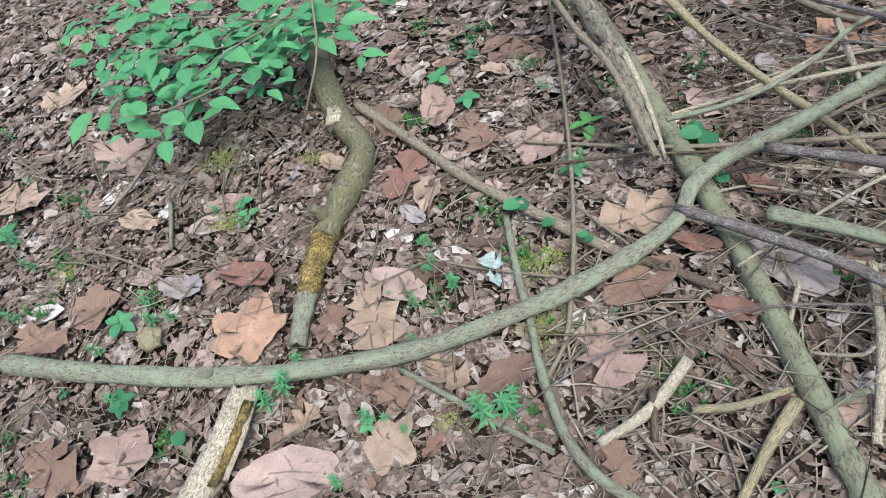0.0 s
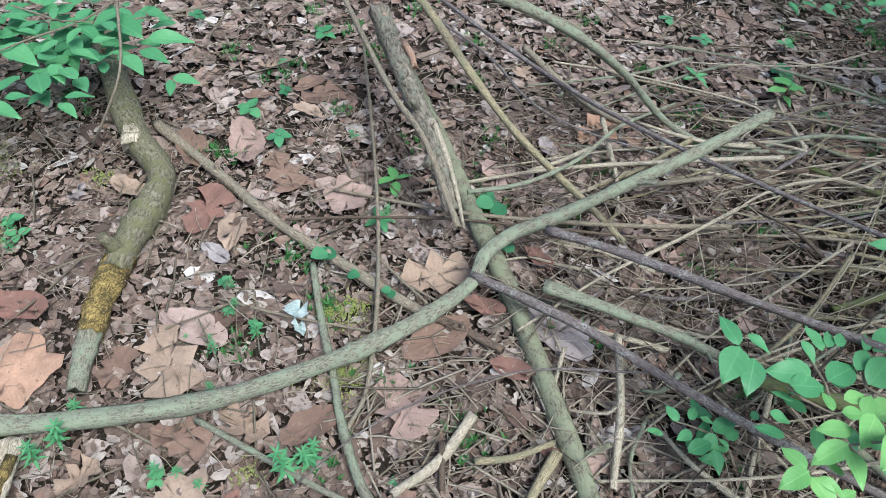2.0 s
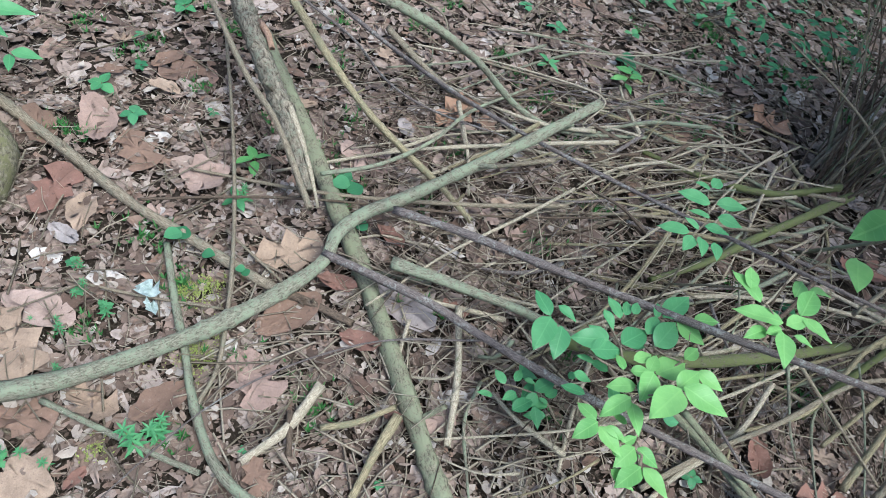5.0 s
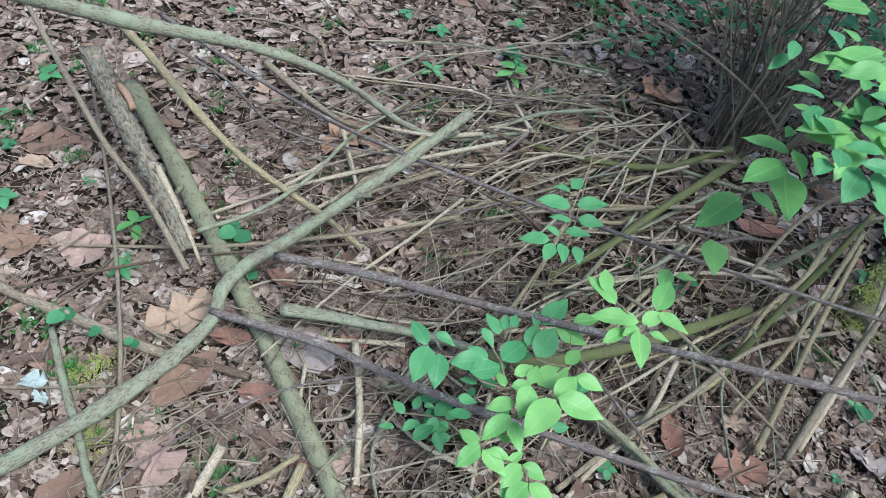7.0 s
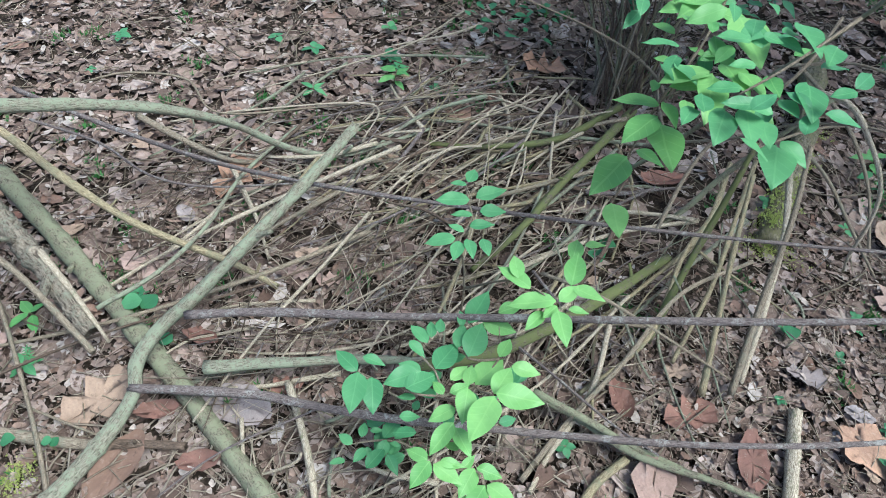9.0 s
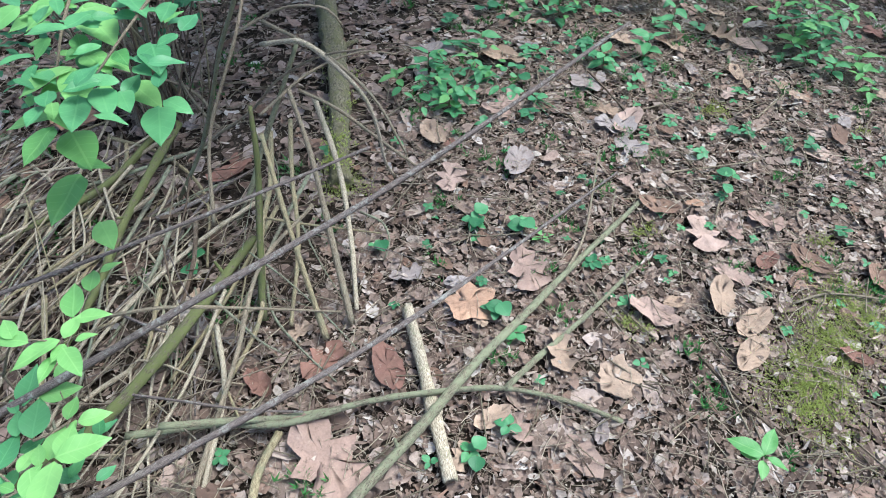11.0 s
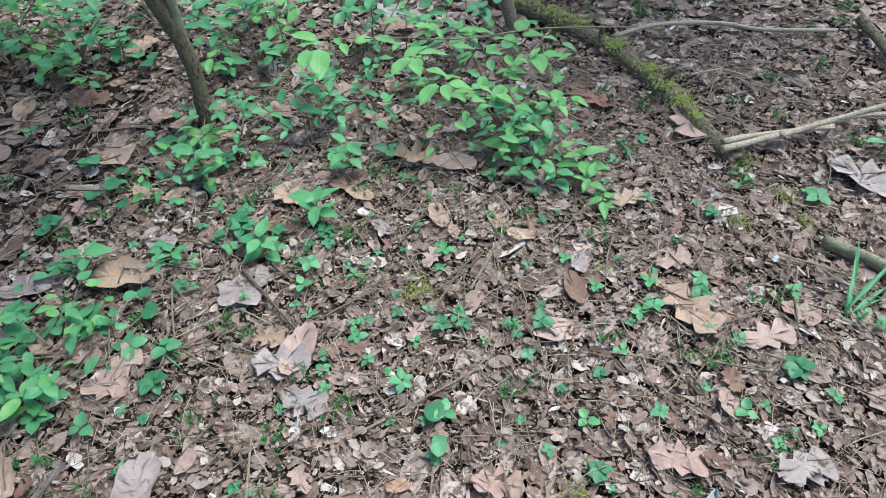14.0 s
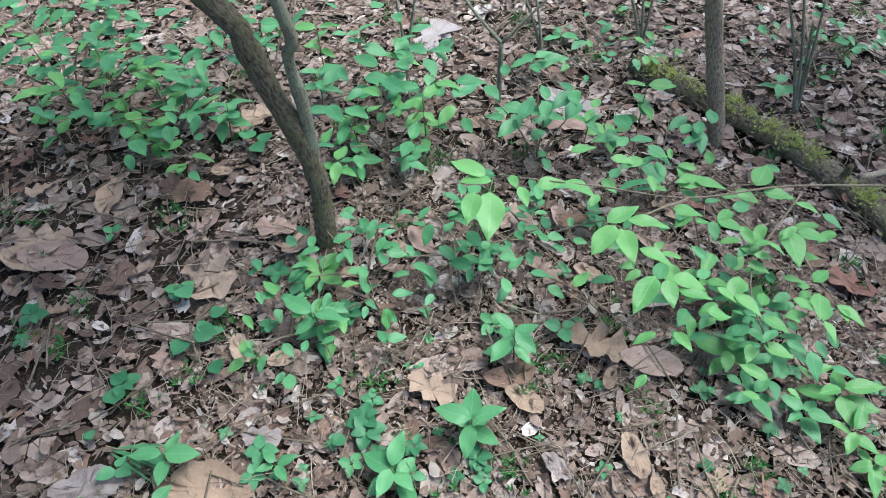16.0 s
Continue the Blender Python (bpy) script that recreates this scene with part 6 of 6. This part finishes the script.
straws("brush_straws", 380, (0.3, 1.8, 0.4, 1.75), 0.08, 0.4, 0.0065, PALE_STRAW, "fine pale dead stalks matted in the brush pile", 0.075, 0.12, 92, 0.8, 0.05)
straws("brush_stalks", 320, (0.3, 1.9, 0.4, 1.75), 0.1, 0.45, 0.0065, DARK_BARK, "fine dark dead stalks matted in the brush pile", 0.06, 0.10, 95, 0.8, 0.05)
# fine crossing twigs in the shrub's open side
for k in range(30):
    x, y = brush_rng.uniform(1.15, 2.05), brush_rng.uniform(0.15, 0.85)
    if y < 1.05 - 0.5 * x:
        continue
    brush_twig(x, y, radians(brush_rng.normal(240, 40)), brush_rng.uniform(0.15, 0.5), brush_rng.normal(0, 0.05), brush_rng.uniform(0.012, 0.04), brush_rng.uniform(0.04, 0.22), brush_rng.choice([0.0016, 0.002, 0.003, 0.0045]), brush_rng.choice([0, 2, 3, 4, 5]))

shrub = new("honeysuckle_shrub", None)
shrub.matrix_basis = pose(2.13, 1.26, 0)
for k in range(64):
    a = radians(brush_rng.normal(45, 52))
    lean, tall = brush_rng.uniform(0.1, 0.75), brush_rng.uniform(0.35, 1.25)
    foot = brush_rng.normal(0, 0.07, 2)
    bend = brush_rng.normal(0, 0.05, 2)
    line = [(foot[0] + f ** 1.6 * lean * math.cos(a) + bend[0] * math.sin(3.1 * f), foot[1] + f ** 1.6 * lean * math.sin(a) + bend[1] * math.sin(3.1 * f), tall * f - 0.02) for f in (0, 0.25, 0.5, 0.75, 1)]
    stem_part(shrub, line, brush_rng.choice([0.003, 0.004, 0.005, 0.008]), 0.0018, "stem", (TAN_BARK, DARK_BARK, OLIVE_BARK, YELLOW_BARK, DARK_BARK)[k % 5])
fill_leaves(shrub, (0, 1, 1), 300, (2.5, 1.45, 0.6), (0.5, 0.45, 0.35), 0.055, 2)
fill_leaves(shrub, (0, 1, 1), 170, (2.25, 0.95, 0.8), (0.3, 0.3, 0.25), 0.055, 7)
fill_leaves(shrub, (0, 0, 1), 90, (2.0, 1.75, 0.25), (0.25, 0.2, 0.2), 0.05, 5)
tagged(shrub, "dense old shrub with many thin upright stems and small leaves", "shrub")

# more unseen leaves overhead, to darken the soil round the old shrub
crown("honeysuckle_shrub", (3.1, 0.4, 2.3), (0.9, 0.9, 0.3), 5000, 0.085, 1)
# unseen thicket added behind the old shrub to block light from that side
thicket = new("thicket", None)
thicket.matrix_basis = pose(3.3, 2.6, 0)
for k in range(16):
    a, far = 0.393 * k, brush_rng.uniform(0.2, 0.6)
    stem_part(thicket, [(0.1 * math.cos(a), 0.1 * math.sin(a), -0.02), (0.5 * far * math.cos(a), 0.5 * far * math.sin(a), 0.9), (far * math.cos(a), far * math.sin(a), 1.7)], 0.012, 0.004, "stem", OLIVE_BARK)
tagged(thicket, "unseen dark green thicket added to block light behind the old shrub", "shrub")
crown("thicket", (3.3, 2.65, 1.1), (1.0, 0.6, 0.9), 3200, 0.07, 5, 0.2)

# ---- moss and sprouts ----
def tufts(name, rows, per, tall, material, label, lift=0.008):
    at, r = [], np.random.RandomState(9)
    for x, y, rad in rows:
        n = int(per * rad * rad)
        q = r.normal(0, 0.52, (n, 2)) * rad
        wob = 1 + 0.35 * np.sin(3 * np.arctan2(q[:, 1], q[:, 0]) + x * 9)
        at.append(q * wob[:, None] + np.array((x, y)))
    at = np.concatenate(at)
    n = len(at)
    shapes = []
    for k in range(4):
        pts, tris = [], []
        for j in range(5):
            a = 1.2566 * j + r.uniform(-0.3, 0.3)
            lean = r.uniform(0.25, 0.8)
            b = len(pts)
            pts += [(0.16 * math.cos(a + 1.3), 0.16 * math.sin(a + 1.3), 0), (0.16 * math.cos(a - 1.3), 0.16 * math.sin(a - 1.3), 0), (lean * math.cos(a), lean * math.sin(a), r.uniform(0.6, 1.0))]
            tris.append((b, b + 1, b + 2))
        shapes.append((np.array(pts), np.array(tris), np.array(pts)[:, :2]))
    ob = scatter(name, shapes, at, tall * r.uniform(0.5, 1.3, n), r.uniform(0, 6.283, n), r.normal(0, 0.2, n), r.normal(0, 0.2, n), grounds(at) + lift + r.uniform(0, 0.018, n), material)
    return tagged(ob, label, "moss", kind="stuff")


tufts("moss_patch", [(x, y, r * 0.85) for x, y, r in MOSS_ROWS], 150000, 0.0065, MOSS, "yellow-green moss cushions between the leaves")
log_rows = [(a[0] + f * (b[0] - a[0]), a[1] + f * (b[1] - a[1]), 0.04 + 0.012 * math.sin(40 * a[0] + 9 * f)) for a, b in zip(LOG_MOSS, LOG_MOSS[1:]) if abs(a[0] - b[0]) < 0.5 for f in (0, 0.5)]
tufts("log_moss", log_rows, 75000, 0.010, MOSS, "green moss growing along the decaying logs", 0.056)
sprout_at = np.random.RandomState(31)
tufts("tiny_sprouts", [(sprout_at.uniform(*NEAR[:2]), sprout_at.uniform(*NEAR[2:]), 0.05) for k in range(620)], 6500, 0.021, SPROUTS, "tiny green sprouts scattered in the litter")

# ---- blue-grey lichen flakes ----
for x, y, size in LICHEN_ROWS:
    r = np.random.RandomState(int(size * 1000))
    pts, tris, flat = dry_leaf("scrap", 16, r, 1.6)
    ob = new("lichen_flake", mesh_of("lichen_flake", pts * size, tris, LICHEN, flat))
    ob.matrix_basis = pose(x, y, ground_z(x, y) + 0.03, 8, -6, 40)
    tagged(ob, "pale blue-grey flake of lichen-covered bark on the litter", "lichen", group="lichen flakes")

# ---- more clovers in the clearing ----
for k in range(120):
    clover(brush_rng.uniform(1.7, 3.7), brush_rng.uniform(-1.9, 0.2), brush_rng.uniform(0.03, 0.055))

# ---- loose leaves along the walk ----
for k in range(230):
    x, y = leaf_rng.uniform(-0.9, 4.4), leaf_rng.uniform(-2.2, 2.0)
    if y < 0.3 - 0.55 * (x + 0.9):
        continue
    lay_leaf(x, y, leaf_rng.uniform(0, 360), leaf_rng.uniform(0.05, 0.10), ("oval", "oak", "oak", "oval", "oak")[k % 5], (0, 1, 2, 3, 4, 6, 3, 2, 1)[k % 9])

for name, tones, n, middle, spread, size, label in LOW_SHRUBS:
    bush = new(name, None)
    bush.matrix_basis = pose(middle[0], middle[1], 0)
    for k in range(5):
        a = 1.2566 * k + n
        stem_part(bush, [(0, 0, -0.01), (0.4 * spread[0] * math.cos(a), 0.4 * spread[1] * math.sin(a), middle[2] * 0.6), (0.8 * spread[0] * math.cos(a), 0.8 * spread[1] * math.sin(a), middle[2])], 0.004, 0.0015, "stem", TAN_BARK)
    fill_leaves(bush, tones, n, middle, spread, size, n)
    tagged(bush, label, "shrub", group="low leafy shrubs")

for (x, y, z), tops in THIN_SHRUBS:
    base = new("thin_shrub", None)
    base.matrix_basis = pose(x, y, 0)
    for a, b, c in tops:
        stem_part(base, [(0, 0, -0.02), ((a - x) * 0.35 + 0.01, (b - y) * 0.4, c * 0.45), (a - x, b - y, c)], 0.007, 0.004, "stem", GREY_BARK)
    tagged(base, "thin bare grey shrub stems rising from the litter", "shrub", group="thin bare shrubs")

# weathered seed ball on the litter
bm = bmesh.new()
bmesh.ops.create_icosphere(bm, subdivisions=3, radius=0.032)
for v in bm.verts:
    v.co *= 1 + 0.16 * math.sin(190 * v.co.x) * math.sin(170 * v.co.y + 1) + 0.1 * noise.noise(v.co * 60)
    v.co.z *= 0.7
me = bpy.data.meshes.new("seed_ball")
bm.to_mesh(me)
bm.free()
me.materials.append(YELLOW_BARK)
ball = new("seed_ball", me)
ball.matrix_basis = pose(*SEED_BALL)
tagged(ball, "weathered brown bumpy seed ball lying in the litter", "seed ball")

# half-buried mossy stone in the brush
bm = bmesh.new()
bmesh.ops.create_icosphere(bm, subdivisions=4, radius=0.075)
for v in bm.verts:
    v.co *= 1 + 0.22 * noise.noise(v.co * 14) + 0.06 * noise.noise(v.co * 60)
    v.co.z *= 0.4
me = bpy.data.meshes.new("stone")
bm.to_mesh(me)
bm.free()
me.materials.append(DARK_BARK)
stone = new("stone", me)
stone.matrix_basis = pose(*STONE)
tagged(stone, "dark mossy stone half buried under the brush", "stone")
